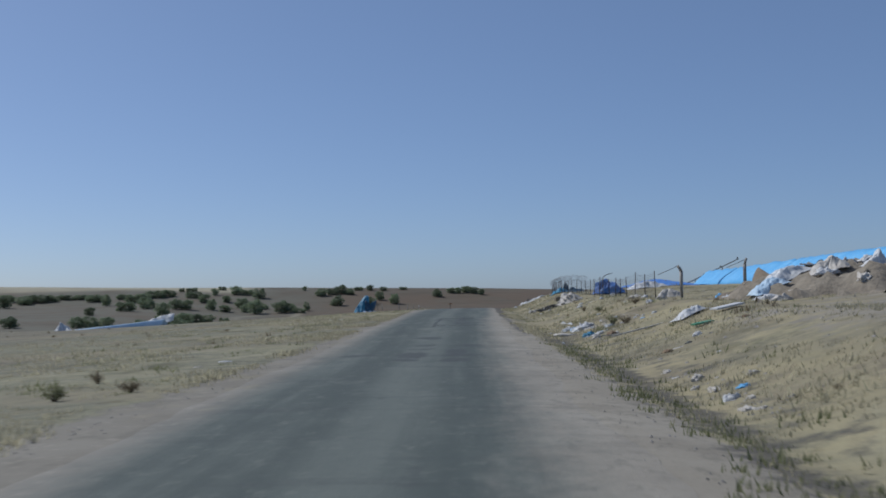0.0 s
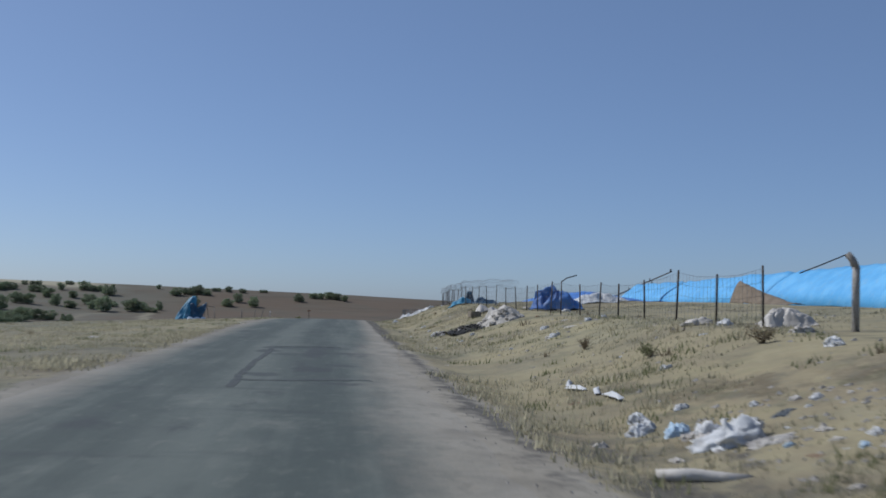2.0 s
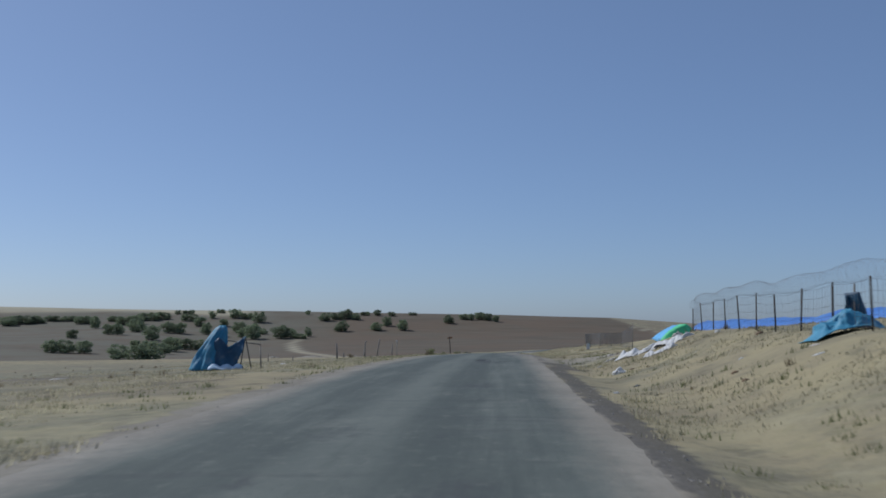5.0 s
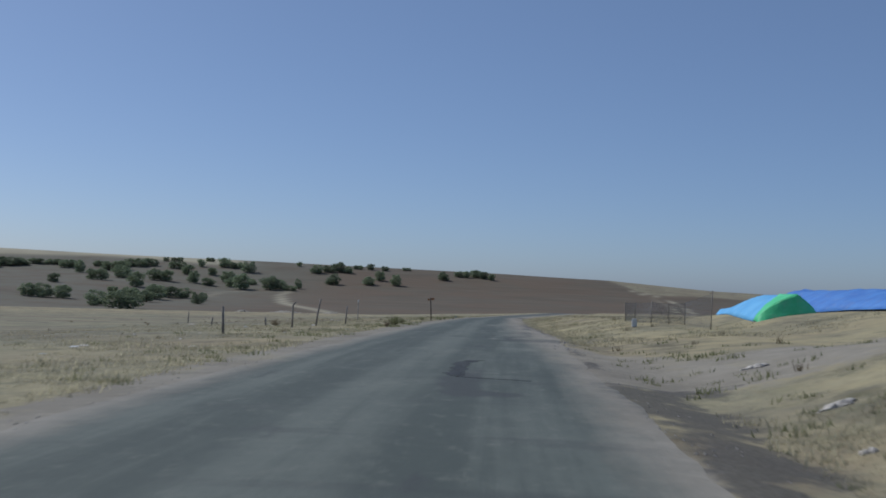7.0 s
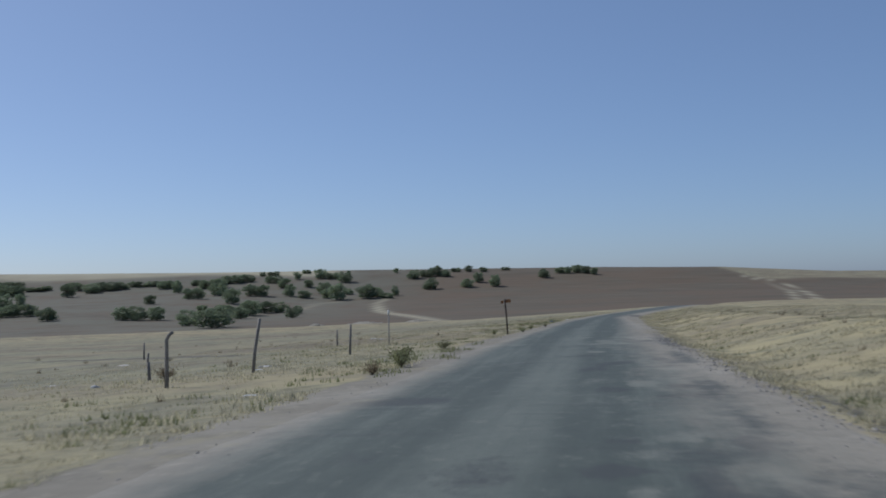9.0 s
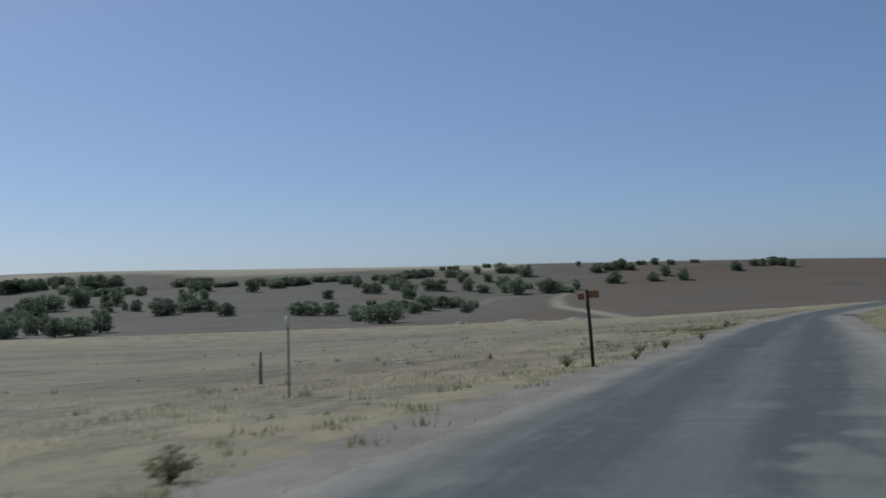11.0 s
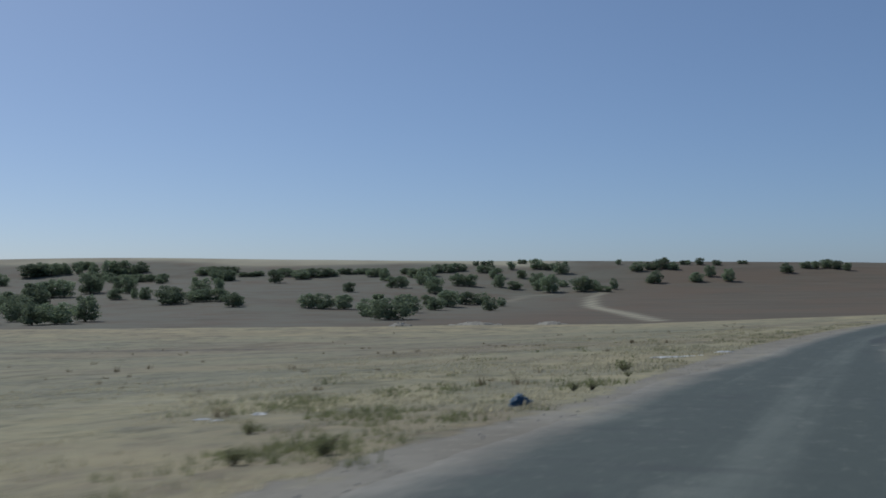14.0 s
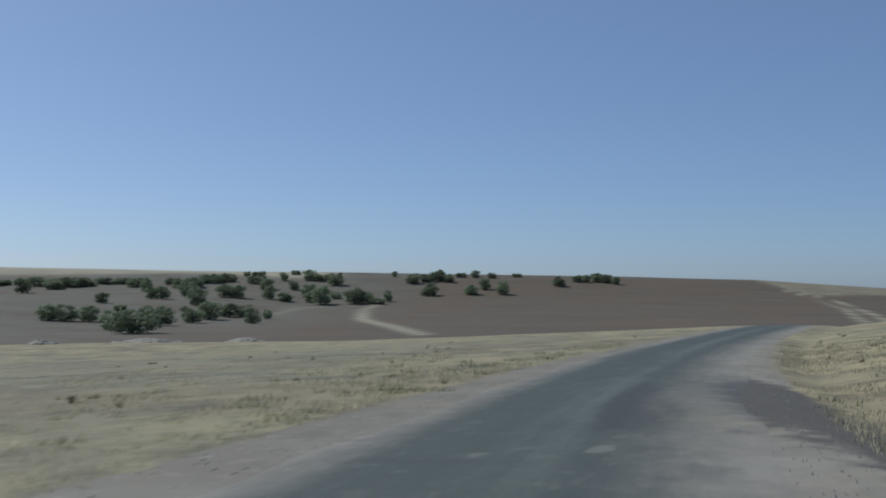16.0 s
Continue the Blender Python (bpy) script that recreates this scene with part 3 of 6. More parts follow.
# where tar gives way to dust on either side
LEFT_Y, LEFT_W = [-60, 10, 36, 60, 76, 100, 120, 150, 168, 200, 228, 236, 249, 262, 285, 330], [1.9, 1.95, 2.15, 2.3, 2.7, 3.0, 3.1, 2.8, 2.9, 2.5, 2.6, 2.65, 2.1, 2.1, 2.4, 2.4]
RIGHT_Y, RIGHT_W = [-60, 10, 40, 52, 70, 124, 140, 150, 170, 200, 235, 250, 265, 330], [2.25, 2.25, 2.3, 2.4, 2.72, 2.75, 2.4, 2.15, 2.15, 2.2, 1.9, 1.55, 1.5, 2.0]


def half_width(y, right=True):
    return np.interp(y, RIGHT_Y, RIGHT_W) if right else np.interp(y, LEFT_Y, LEFT_W)


def fade(y, right=True):
    """The breadth over which dust takes over from tar."""
    return np.interp(y, [0, 60, 75, 125, 145, 180, 235, 260], [1.1, 0.9, 0.6, 0.7, 1.5, 1.2, 1.0, 1.5]) if right else np.full(np.shape(y), 0.7)


# across, along, half sizes, darker (+) or paler (-)
STAINS_NEAR = [(0.1, 26.5, 0.4, 1.3, 0.9), (1.18, 27.9, 0.3, 1.4, 0.9), (1.25, 26.2, 0.6, 0.45, 0.8), (1.15, 24.6, 0.4, 0.7, 0.8), (1.54, 31, 0.5, 0.7, 0.7), (0.11, 35.6, 0.5, 0.9, 0.8),
               (0.0, 24.6, 0.4, 0.5, 0.7), (-1.3, 26.7, 0.6, 0.5, 0.7), (0.23, 31, 0.4, 0.7, 0.6), (-0.09, 56.1, 0.35, 0.7, 0.8), (0.07, 57.9, 0.5, 0.6, 0.8), (1.09, 55.6, 0.28, 2.4, 0.8)]
STAINS_FAR = [(-1.35, 197.4, 0.55, 1.0, 0.85), (1.44, 58.1, 0.7, 0.7, 0.7), (1.2, 49.5, 0.45, 0.7, 0.9), (0.3, 48.2, 0.35, 0.5, 0.8), (1.8, 51.0, 0.5, 0.5, 0.7), (1.7, 46.4, 0.5, 0.35, 0.7), (2.0, 55.7, 0.6, 0.45, 0.7), (0.39, 54.8, 0.4, 0.45, 0.7), (-2.3, 147.2, 0.8, 0.7, 1.0), (0.93, 148.9, 0.3, 1.2, 0.8), (2.1, 149.5, 0.35, 1.3, 0.9),
              (2.5, 147.2, 0.4, 0.9, 0.9), (2.25, 141.9, 0.3, 1.2, 0.9), (1.6, 145.0, 0.5, 4.0, -0.3), (1.7, 153.0, 0.5, 2.0, -0.3), (0.97, 262.5, 0.6, 4.0, 0.6)]
STAINS_END = [(0.62, 257.2, 0.15, 0.3, -0.9), (-0.59, 256.4, 0.15, 0.3, -0.9), (1.9, 136.8, 0.9, 0.9, 1.0), (2.9, 137.5, 0.7, 0.9, 1.0), (0.5, 265, 0.35, 6.0, 0.8), (0.63, 257.2, 0.14, 0.25, -1.2), (-0.22, 257.2, 0.12, 0.2, -0.8), (0.8, 118.2, 0.35, 2.2, 1.0), (1.2, 116.2, 0.6, 0.5, 0.8)]


def breadth(ys):
    """Half the paved breadth on either side, ragged at the edge."""
    return tuple(np.minimum(half_width(ys, r) + 0.75 * fade(ys, r) + edge_wobble(ys, e), 3.5) for r, e in ((False, 0.4), (True, 1.9)))


def camber(off, y, half):
    """The road's rise over its edge: a low crown with shallow dips."""
    u = off / half
    return 0.035 * (1 - u * u) - 0.006 + (1 - u * u) * 0.012 * math.sin(y * 0.8 + off * 1.7) * math.sin(y * 0.23 - off)


def build_road():
    ys = np.arange(-60, 372, 0.3)
    us = np.array([-1.0, -0.94] + [k * 0.08 for k in range(-11, 12)] + [0.94, 1.0])
    c, z = road_x(ys), road_z(ys)
    hl, hr = breadth(ys)
    verts, uvs, lanes = [], [], []
    crest = np.interp(ys, [0, 12, 60, 110, 200, 265], [0.55, 0.5, -0.1, -0.4, -0.15, -0.1])
    for k in range(len(ys)):
        for u in us:
            off = u * (hl[k] if u < 0 else hr[k])
            crown = camber(off, ys[k], hl[k] if u < 0 else hr[k])
            if abs(u) == 1.0:
                crown = -0.017
            elif abs(u) > 0.9:
                crown = -0.004
            verts.append((c[k] + off, ys[k], z[k] + crown))
            uvs.append((off, ys[k]))
            lanes.append(off - crest[k])
    n = len(us)
    faces = [(r * n + j, r * n + j + 1, (r + 1) * n + j + 1, (r + 1) * n + j) for r in range(len(ys) - 1) for j in range(n - 1)]
    me = mesh_from("road", verts, faces, M["asphalt"], True)
    layer = me.uv_layers.new(name="UVMap")
    loops = np.empty(len(me.loops), dtype=np.int32)
    me.loops.foreach_get("vertex_index", loops)
    layer.data.foreach_set("uv", np.array(uvs, dtype=np.float32)[loops].ravel())
    stain = np.zeros(len(verts))
    at = np.array(uvs)
    rs = random.Random(31)
    worn = [(rs.uniform(-2.6, 2.6), rs.uniform(0, 300), rs.uniform(0.12, 0.5), rs.uniform(0.3, 1.6), rs.choice((0.7, 0.55, -0.5, -0.65))) for _ in range(240)]
    broken = [(rs.uniform(0.5, 3.0), rs.uniform(136, 178), rs.uniform(0.15, 0.45), rs.uniform(0.3, 1.3), rs.choice((1.1, 0.9, -0.9, -1.1, -0.8))) for _ in range(130)]
    broken += [(rs.uniform(1.2, 3.0), rs.uniform(244, 275), rs.uniform(0.15, 0.4), rs.uniform(0.3, 1.2), rs.choice((0.8, -0.9, -0.7))) for _ in range(45)]
    for d, y, rd, ry, a in [(*q[:4], q[4] * 1.6) for q in STAINS_NEAR + STAINS_FAR + STAINS_END] + worn + broken:
        stain += a * np.exp(-(((at[:, 0] - d) / rd) ** 2 + ((at[:, 1] - y) / ry) ** 2) ** 1.5)
    me.attributes.new("stain", "FLOAT", "POINT").data.foreach_set("value", stain)
    half = np.where(at[:, 0] > 0, half_width(at[:, 1]), half_width(at[:, 1], False))
    dusty = 0.5 + (np.abs(at[:, 0]) - half) / np.where(at[:, 0] > 0, fade(at[:, 1]), fade(at[:, 1], False))
    me.attributes.new("gritty", "FLOAT", "POINT").data.foreach_set("value", gritty(at[:, 0], at[:, 1]))
    me.attributes.new("dusty", "FLOAT", "POINT").data.foreach_set("value", np.clip(dusty, -1.5, 2.0))
    me.attributes.new("fresh", "FLOAT", "POINT").data.foreach_set("value", smooth(165, 225, at[:, 1]))
    me.attributes.new("dirt", "FLOAT", "POINT").data.foreach_set("value", dirt_spots(np.array(verts)[:, 0], at[:, 1]))
    me.attributes.new("lane", "FLOAT", "POINT").data.foreach_set("value", lanes)
    return tagged(new("road", me), "worn narrow grey asphalt road with dusty broken edges", "road", kind="structure")


road = build_road()


def ribbon(points, width, name, seed=0, poured="tar"):
    """A thin poured line of tar on the road."""
    rnd = random.Random(seed)
    fine = [Vector(a).lerp(Vector(b), k / 6) for a, b in zip(points, points[1:]) for k in range(6)] + [Vector(points[-1])]
    verts = []
    for k, p in enumerate(fine):
        d = (fine[min(k + 1, len(fine) - 1)] - fine[max(k - 1, 0)]).normalized()
        side = Vector((-d.y, d.x)) * width / 2
        for s in (-1, 1):
            q = p + side * s * rnd.uniform(0.5, 1.4)
            hl, hr = breadth(np.array([q.y]))
            top = float(road_z(q.y)) + camber(q.x, q.y, float(hl[0] if q.x < 0 else hr[0]))
            verts += [(float(road_x(q.y)) + q.x, q.y, top + 0.004), (float(road_x(q.y)) + q.x, q.y, top - 0.02)]
    faces = []
    for k in range(len(fine) - 1):
        a, b = 4 * k, 4 * k + 4
        faces += [(a, a + 2, b + 2, b), (a, b, b + 1, a + 1), (a + 2, a + 3, b + 3, b + 2)]
    part(name, mesh_from(name, verts, faces, M[poured]), road)


# one long crack sealed with tar
ribbon([(0.88, 124.4), (0.70, 123.9), (0.60, 123.0), (0.61, 121.6), (0.56, 120.2), (0.62, 119.4)], 0.30, "sealed_crack", 40, "fresh_tar")
ribbon([(0.66, 119.3), (1.05, 119.2), (1.5, 119.2), (1.95, 119.1)], 0.14, "sealed_crack", 44, "fresh_tar")
# an old trench repair: a seam along the middle and joints across the lane
ribbon([(0.02, 45.2), (-0.03, 46.7), (-0.07, 48.2), (-0.06, 50.0), (-0.08, 51.6), (-0.03, 53.3), (-0.01, 56.0), (-0.1, 58.5)], 0.14, "sealed_seam", 41)
ribbon([(-0.05, 46.8), (0.48, 46.85), (1.06, 47.05), (1.6, 47.2), (2.2, 47.35)], 0.30, "sealed_joint", 42)
ribbon([(-0.15, 58.55), (0.4, 58.7), (1.0, 58.9), (1.7, 59.1)], 0.34, "sealed_joint", 43)
# ---- trees on the far hillside ----
def limb(verts, faces, a, b, ra, rb, n=7):
    a, b = Vector(a), Vector(b)
    q = (b - a).to_track_quat("Z", "Y")
    base = len(verts)
    for p, r in ((a, ra), (b, rb)):
        for k in range(n):
            verts.append(p + q @ Vector((math.cos(2 * math.pi * k / n) * r, math.sin(2 * math.pi * k / n) * r, 0)))
    for k in range(n):
        faces.append((base + k, base + (k + 1) % n, base + n + (k + 1) % n, base + n + k))
    faces.append(tuple(base + n + k for k in range(n)))


def tree(seed):
    """A broad low tree one unit high and across: tapered trunk, limbs and lobes of leaf sprays with gaps between them."""
    rnd = random.Random(seed)
    ob = thing("tree", "dull green broad low-crowned tree standing on a dry hillside", "tree", group="trees on the hillside")
    verts, faces = [], []
    fork = Vector((rnd.uniform(-0.03, 0.03), rnd.uniform(-0.03, 0.03), rnd.uniform(0.16, 0.24)))
    limb(verts, faces, (0, 0, -0.12), (0, 0, 0.08), 0.042, 0.032)
    limb(verts, faces, (0, 0, 0.08), fork, 0.032, 0.026)
    lobes = [(Vector((rnd.uniform(-0.06, 0.06), rnd.uniform(-0.06, 0.06), 0.52)), 0.34)]
    count = rnd.randint(7, 10)
    for k in range(count):
        a = 2 * math.pi * (k + rnd.uniform(-0.35, 0.35)) / count
        r = rnd.uniform(0.20, 0.36)
        tip = Vector((math.cos(a) * r, math.sin(a) * r, rnd.uniform(0.20, 0.70)))
        limb(verts, faces, fork, fork.lerp(tip, 0.6), 0.016, 0.010)
        limb(verts, faces, fork.lerp(tip, 0.6), tip, 0.010, 0.004)
        lobes.append((tip, rnd.uniform(0.15, 0.23)))
    for k in range(5):
        a = 2 * math.pi * (k + rnd.uniform(-0.3, 0.3)) / 5
        lobes.append((Vector((math.cos(a) * 0.24, math.sin(a) * 0.24, 0.17)), rnd.uniform(0.12, 0.17)))
    for _ in range(3):
        lobes.append((Vector((rnd.uniform(-0.22, 0.22), rnd.uniform(-0.22, 0.22), rnd.uniform(0.72, 0.86))), rnd.uniform(0.10, 0.15)))
    part("trunk", mesh_from("trunk", verts, faces, M["bark"]), ob)
    verts, faces = [], []
    for c, r in lobes:
        for _ in range(int(2100 * r * r) + 45):
            n = Vector((rnd.gauss(0, 1), rnd.gauss(0, 1), rnd.gauss(0, 1))).normalized()
            p = c + Vector((n.x, n.y, n.z * 0.9)) * r * rnd.uniform(0.62, 1.12)
            if p.z < 0.02:
                continue
            q = (n + Vector((rnd.gauss(0, 0.45), rnd.gauss(0, 0.45), rnd.gauss(0, 0.45)))).to_track_quat("Z", "Y") @ Euler((0, 0, rnd.uniform(0, 6.3))).to_quaternion()
            s = rnd.uniform(0.020, 0.046)
            b = len(verts)
            for ux, uy, uz in ((-1, -0.5, 0), (0.2, -0.8, 0.15), (1, 0.1, -0.1), (0.1, 0.75, 0.12)):
                verts.append(p + q @ Vector((ux * s, uy * s, uz * s)))
            faces.append((b, b + 1, b + 2, b + 3))
    part("crown", mesh_from("crown", verts, faces, M["leaf"]), ob)
    return ob


FOREST = [tree(11 + k) for k in range(6)]
# x, y, width and height of each crown
GROVE_WEST = [(-781, 1094, 24.7, 13.6), (-772, 1107, 30.9, 12.4), (-751, 1112, 11, 11), (-757, 1147, 22, 7.6), (-696, 1112, 17.9, 14.3), (-688, 1120, 20.9, 11.9),
              (-670, 1125, 16.6, 10.7), (-518, 822, 25.1, 11.7), (-593, 893, 11.3, 7.6), (-518, 859, 17.3, 13.8), (-681, 1072, 34.4, 8), (-619, 1046, 27.1, 7.6),
              (-487, 863, 12.7, 11.9), (-601, 1048, 9.7, 7.5), (-577, 1033, 10.5, 8.4), (-455, 805, 10.1, 7.8), (-434, 809, 8.5, 7.7), (-390, 774, 17.8, 10.7),
              (-580, 1116, 30.9, 7.9), (-531, 1059, 23.5, 10.4), (-425, 860, 14.1, 12.1), (-375, 799, 18.2, 8), (-336, 758, 11.7, 8), (-320, 608, 11.9, 10.6)]
GROVE_EDGE = [(-608, 812, 15.7, 19.4), (-744, 998, 21, 15.1), (-501, 703, 11.5, 6.1), (-520, 760, 20.5, 10.3), (-464, 720, 18.8, 11.3), (-354, 605, 14.6, 10.2),
              (-344, 570, 13.7, 9.6), (-419, 631, 9.7, 6.5), (-470, 746, 14.8, 14.8), (-315, 583, 15.2, 9.1)]
BACK_ROW = [(-532, 1105, 21.7, 3.8), (-523, 1109, 10.9, 4.3), (-463, 1033, 12.8, 10.8), (-493, 1104, 16, 7.5), (-467, 1088, 15.6, 8.3), (-458, 1104, 20.9, 8.4),
            (-447, 1110, 13.1, 7.3), (-439, 1122, 13.7, 5.3), (-423, 1124, 15.7, 5.2), (-401, 1110, 18, 7.2), (-375, 1070, 9.8, 10.8), (-377, 1124, 12.4, 5.1)]
GROVE_MID = [(-284, 765, 19.4, 7.8), (-269, 769, 10.9, 8.4), (-335, 913, 8.9, 7.3), (-193, 658, 18.9, 11.6), (-222, 701, 12.6, 8.4), (-225, 758, 13.8, 9.8),
             (-252, 856, 7.2, 6.5), (-326, 980, 17.4, 8.7), (-355, 1107, 25.1, 8), (-320, 1025, 16.4, 10), (-280, 943, 13.9, 10.6), (-346, 1138, 20.6, 7.2),
             (-334, 1143, 15.5, 7.2), (-287, 1027, 19.8, 9.9), (-303, 1133, 17.2, 7.1), (-284, 1101, 11.7, 8.8), (-260, 1035, 9.9, 10.8), (-245, 1027, 11.5, 6.2),
             (-262, 1105, 8.7, 6.8)]
RIDGE_TREES = [(-237, 854, 13.5, 10), (-227, 805, 11.2, 7.9), (-235, 881, 11.1, 8.1), (-227, 888, 12.6, 6.7), (-192, 801, 8.4, 7.1), (-207, 872, 5.8, 5.8),
               (-331, 1187, 6.5, 4.3), (-320, 1188, 11.8, 4.3), (-286, 1154, 7.2, 7.2), (-289, 1200, 8.6, 4.3), (-264, 1160, 13.4, 8.2), (-250, 1154, 13.2, 6.1),
               (-233, 1133, 12.9, 9.9), (-238, 1068, 13.9, 9.3), (-213, 1014, 14.7, 13), (-226, 1028, 8.8, 7.1), (-213, 1056, 9.1, 5.4), (-189, 1020, 15.6, 11.2),
               (-181, 1025, 10.4, 8.7), (-171, 1018, 11.2, 4.3), (-167, 1035, 6.1, 8.8)]
SKYLINE_TREES = [(-195, 1195, 5.2, 4.7), (-170, 1150, 12.9, 8), (-159, 1158, 12, 6), (-150, 1165, 13.1, 9.1), (-140, 1159, 9, 7), (-144, 1083, 12.9, 9.2),
                 (-135, 1195, 9.3, 4.1), (-122, 1197, 8.3, 6.2), (-104, 1119, 9.5, 8.6), (-112, 1091, 12, 7.4), (-107, 1194, 8.2, 4.6), (-87, 1093, 10.1, 10.1),
                 (-86, 1209, 8.4, 3.1), (-45, 1141, 9.7, 8.7), (-31, 1171, 10, 6), (-23, 1168, 7, 6), (-14, 1173, 11, 7), (-6, 1167, 10, 7), (2, 1157, 6.9, 6.9)]
rnd = random.Random(5)
used = set()
FILL = [(x + rnd.uniform(-14, 14), y + rnd.uniform(-16, 16), w * rnd.uniform(0.5, 0.8), h * rnd.uniform(0.6, 0.9)) for x, y, w, h in GROVE_WEST + GROVE_EDGE]
for x, y, w, h in FILL + GROVE_WEST + GROVE_EDGE + BACK_ROW + GROVE_MID + RIDGE_TREES + SKYLINE_TREES:
    count = 2 if w > 1.9 * h else 1
    for k in range(count):
        wide = w / count * (1.25 if count == 1 else 1.5)
        tx = x + (k - (count - 1) / 2) * w / count
        v = rnd.randrange(6)
        m = pose(*on_ground(tx, y + rnd.uniform(-2, 2) * (count - 1)), 0, 0, rnd.uniform(0, 360)) @ Matrix.Diagonal((wide, wide, h * rnd.uniform(1.05, 1.2), 1))
        if v in used:
            t = copy_thing(FOREST[v], m)
            t.matrix_basis = m
        else:
            FOREST[v].matrix_basis = m
            used.add(v)
# ---- posts, fences, signpost ----
def tube(points, radius, n=8, taper=1.0, jitter=0.0, seed=0):
    """Verts and faces of a round bar along points, its ends closed."""
    rnd = random.Random(seed)
    pts = [Vector(p) for p in points]
    verts, faces = [], []
    for i, p in enumerate(pts):
        along = (pts[min(i + 1, len(pts) - 1)] - pts[max(i - 1, 0)]).normalized()
        q = along.to_track_quat("Z", "Y")
        r = radius * (1 + (taper - 1) * i / max(len(pts) - 1, 1))
        for k in range(n):
            rr = r * (1 + rnd.uniform(-jitter, jitter))
            verts.append(p + q @ Vector((math.cos(2 * math.pi * k / n) * rr, math.sin(2 * math.pi * k / n) * rr, 0)))
    for i in range(len(pts) - 1):
        for k in range(n):
            faces.append((i * n + k, i * n + (k + 1) % n, (i + 1) * n + (k + 1) % n, (i + 1) * n + k))
    faces.append(tuple(range(n))[::-1])
    faces.append(tuple((len(pts) - 1) * n + k for k in range(n)))
    return verts, faces


def bar(name, points, radius, material, parent, label="", n=8, taper=1.0, jitter=0.0, seed=0):
    v, f = tube(points, radius, n, taper, jitter, seed)
    return part(name, mesh_from(name, v, f, material, True), parent, label)


def boxy(w, d, h, bevel=0.01):
    bm = bmesh.new()
    bmesh.ops.create_cube(bm, size=1)
    bmesh.ops.scale(bm, vec=(w, d, h), verts=bm.verts)
    bmesh.ops.translate(bm, vec=(0, 0, h / 2), verts=bm.verts)
    bmesh.ops.bevel(bm, geom=bm.edges[:], offset=bevel, segments=2, affect="EDGES")
    return bm


def bm_mesh(name, bm, material, smooth_faces=False):
    me = bpy.data.meshes.new(name)
    bm.to_mesh(me)
    bm.free()
    me.materials.append(material)
    if smooth_faces:
        me.polygons.foreach_set("use_smooth", [True] * len(me.polygons))
    return me


# concrete posts with bent tops beside the camp
def bent_post(at, label, bend):
    ob = thing("concrete_post", label, "post", at, group="concrete posts by the camp")
    bar("shaft", [(0, 0, -0.3), (0.0, 0, 0.6), (0.01, 0, 1.15)], 0.075, M["concrete"], ob, n=4, jitter=0.05, seed=2)
    arm = bar("bent_top", [(0.01, 0, 1.12), (0.01 + bend * 0.4, 0.02, 1.28), (0.01 + bend, 0.05, 1.40)], 0.07, M["concrete"], ob, n=4, taper=0.85)
    bar("loose_wire", [(bend, 0.05, 1.38), (bend - 0.4, 0.1, 1.2), (bend - 0.85, 0.1, 1.02)], 0.012, M["iron"], arm, "dangling rusty wire", n=5)
    return ob


bent_post(on_ground(8.8, 47.2), "pale concrete fence post with an angled top on the bank", -0.15)
bent_post(on_ground(11.55, 47.2), "pale concrete fence post with an angled top beside the camp", 0.10)

# wire fences before the camp: posts, strands and mesh
def wire_fence(posts, label, strands=24, radius=0.035, stuff="iron", rows=0):
    ob = thing("wire_fence", label, "fence", on_ground(*posts[0][:2]))
    origin = Vector(on_ground(*posts[0][:2]))
    tops = []
    for k, (x, y, h) in enumerate(posts):
        b = Vector(on_ground(x, y)) - origin
        lean = Vector(((k * 37 % 11 - 5) * 0.012, (k * 53 % 13 - 6) * 0.015, 0))
        bar("post", [b + Vector((0, 0, -0.3)), b + lean + Vector((0, 0, h))], radius, M[stuff], ob, n=6)
        tops.append((b, lean, h))
    for frac in (0.08, 0.30, 0.52, 0.74, 0.95):
        pts = []
        for (b, lean, h), nxt in zip(tops, tops[1:] + tops[-1:]):
            p = b + lean * frac + Vector((0, 0, h * frac))
            pts.append(p)
            q = nxt[0] + nxt[1] * frac + Vector((0, 0, nxt[2] * frac))
            pts.append(p.lerp(q, 0.5) - Vector((0, 0, 0.05)))
        bar("wire", pts[:-1], 0.0028, M["iron"], ob, n=4)
    verts, faces = [], []
    for (b, lean, h), (b2, lean2, h2) in zip(tops, tops[1:]):
        for k in range(strands):
            s = (k + 0.5) / strands
            lo = b.lerp(b2, s) + Vector((0, 0, 0.05))
            hi = (b + lean).lerp(b2 + lean2, s) + Vector((0.0, 0.03 * math.sin(k * 2.1), (h + (h2 - h) * s) * 0.93))
            v, f = tube([lo, hi], 0.0035, 3)
            faces += [tuple(i + len(verts) for i in q) for q in f]
            verts += v
        for k in range(rows):
            s = (k + 0.5) / rows * 0.93
            v, f = tube([b + lean * s + Vector((0, 0, h * s)), b2 + lean2 * s + Vector((0, 0, h2 * s))], 0.0035, 3)
            faces += [tuple(i + len(verts) for i in q) for q in f]
            verts += v
    part("wire_mesh", mesh_from("wire_mesh", verts, faces, M["wire"]), ob)["kind"] = "stuff"
    return ob, tops


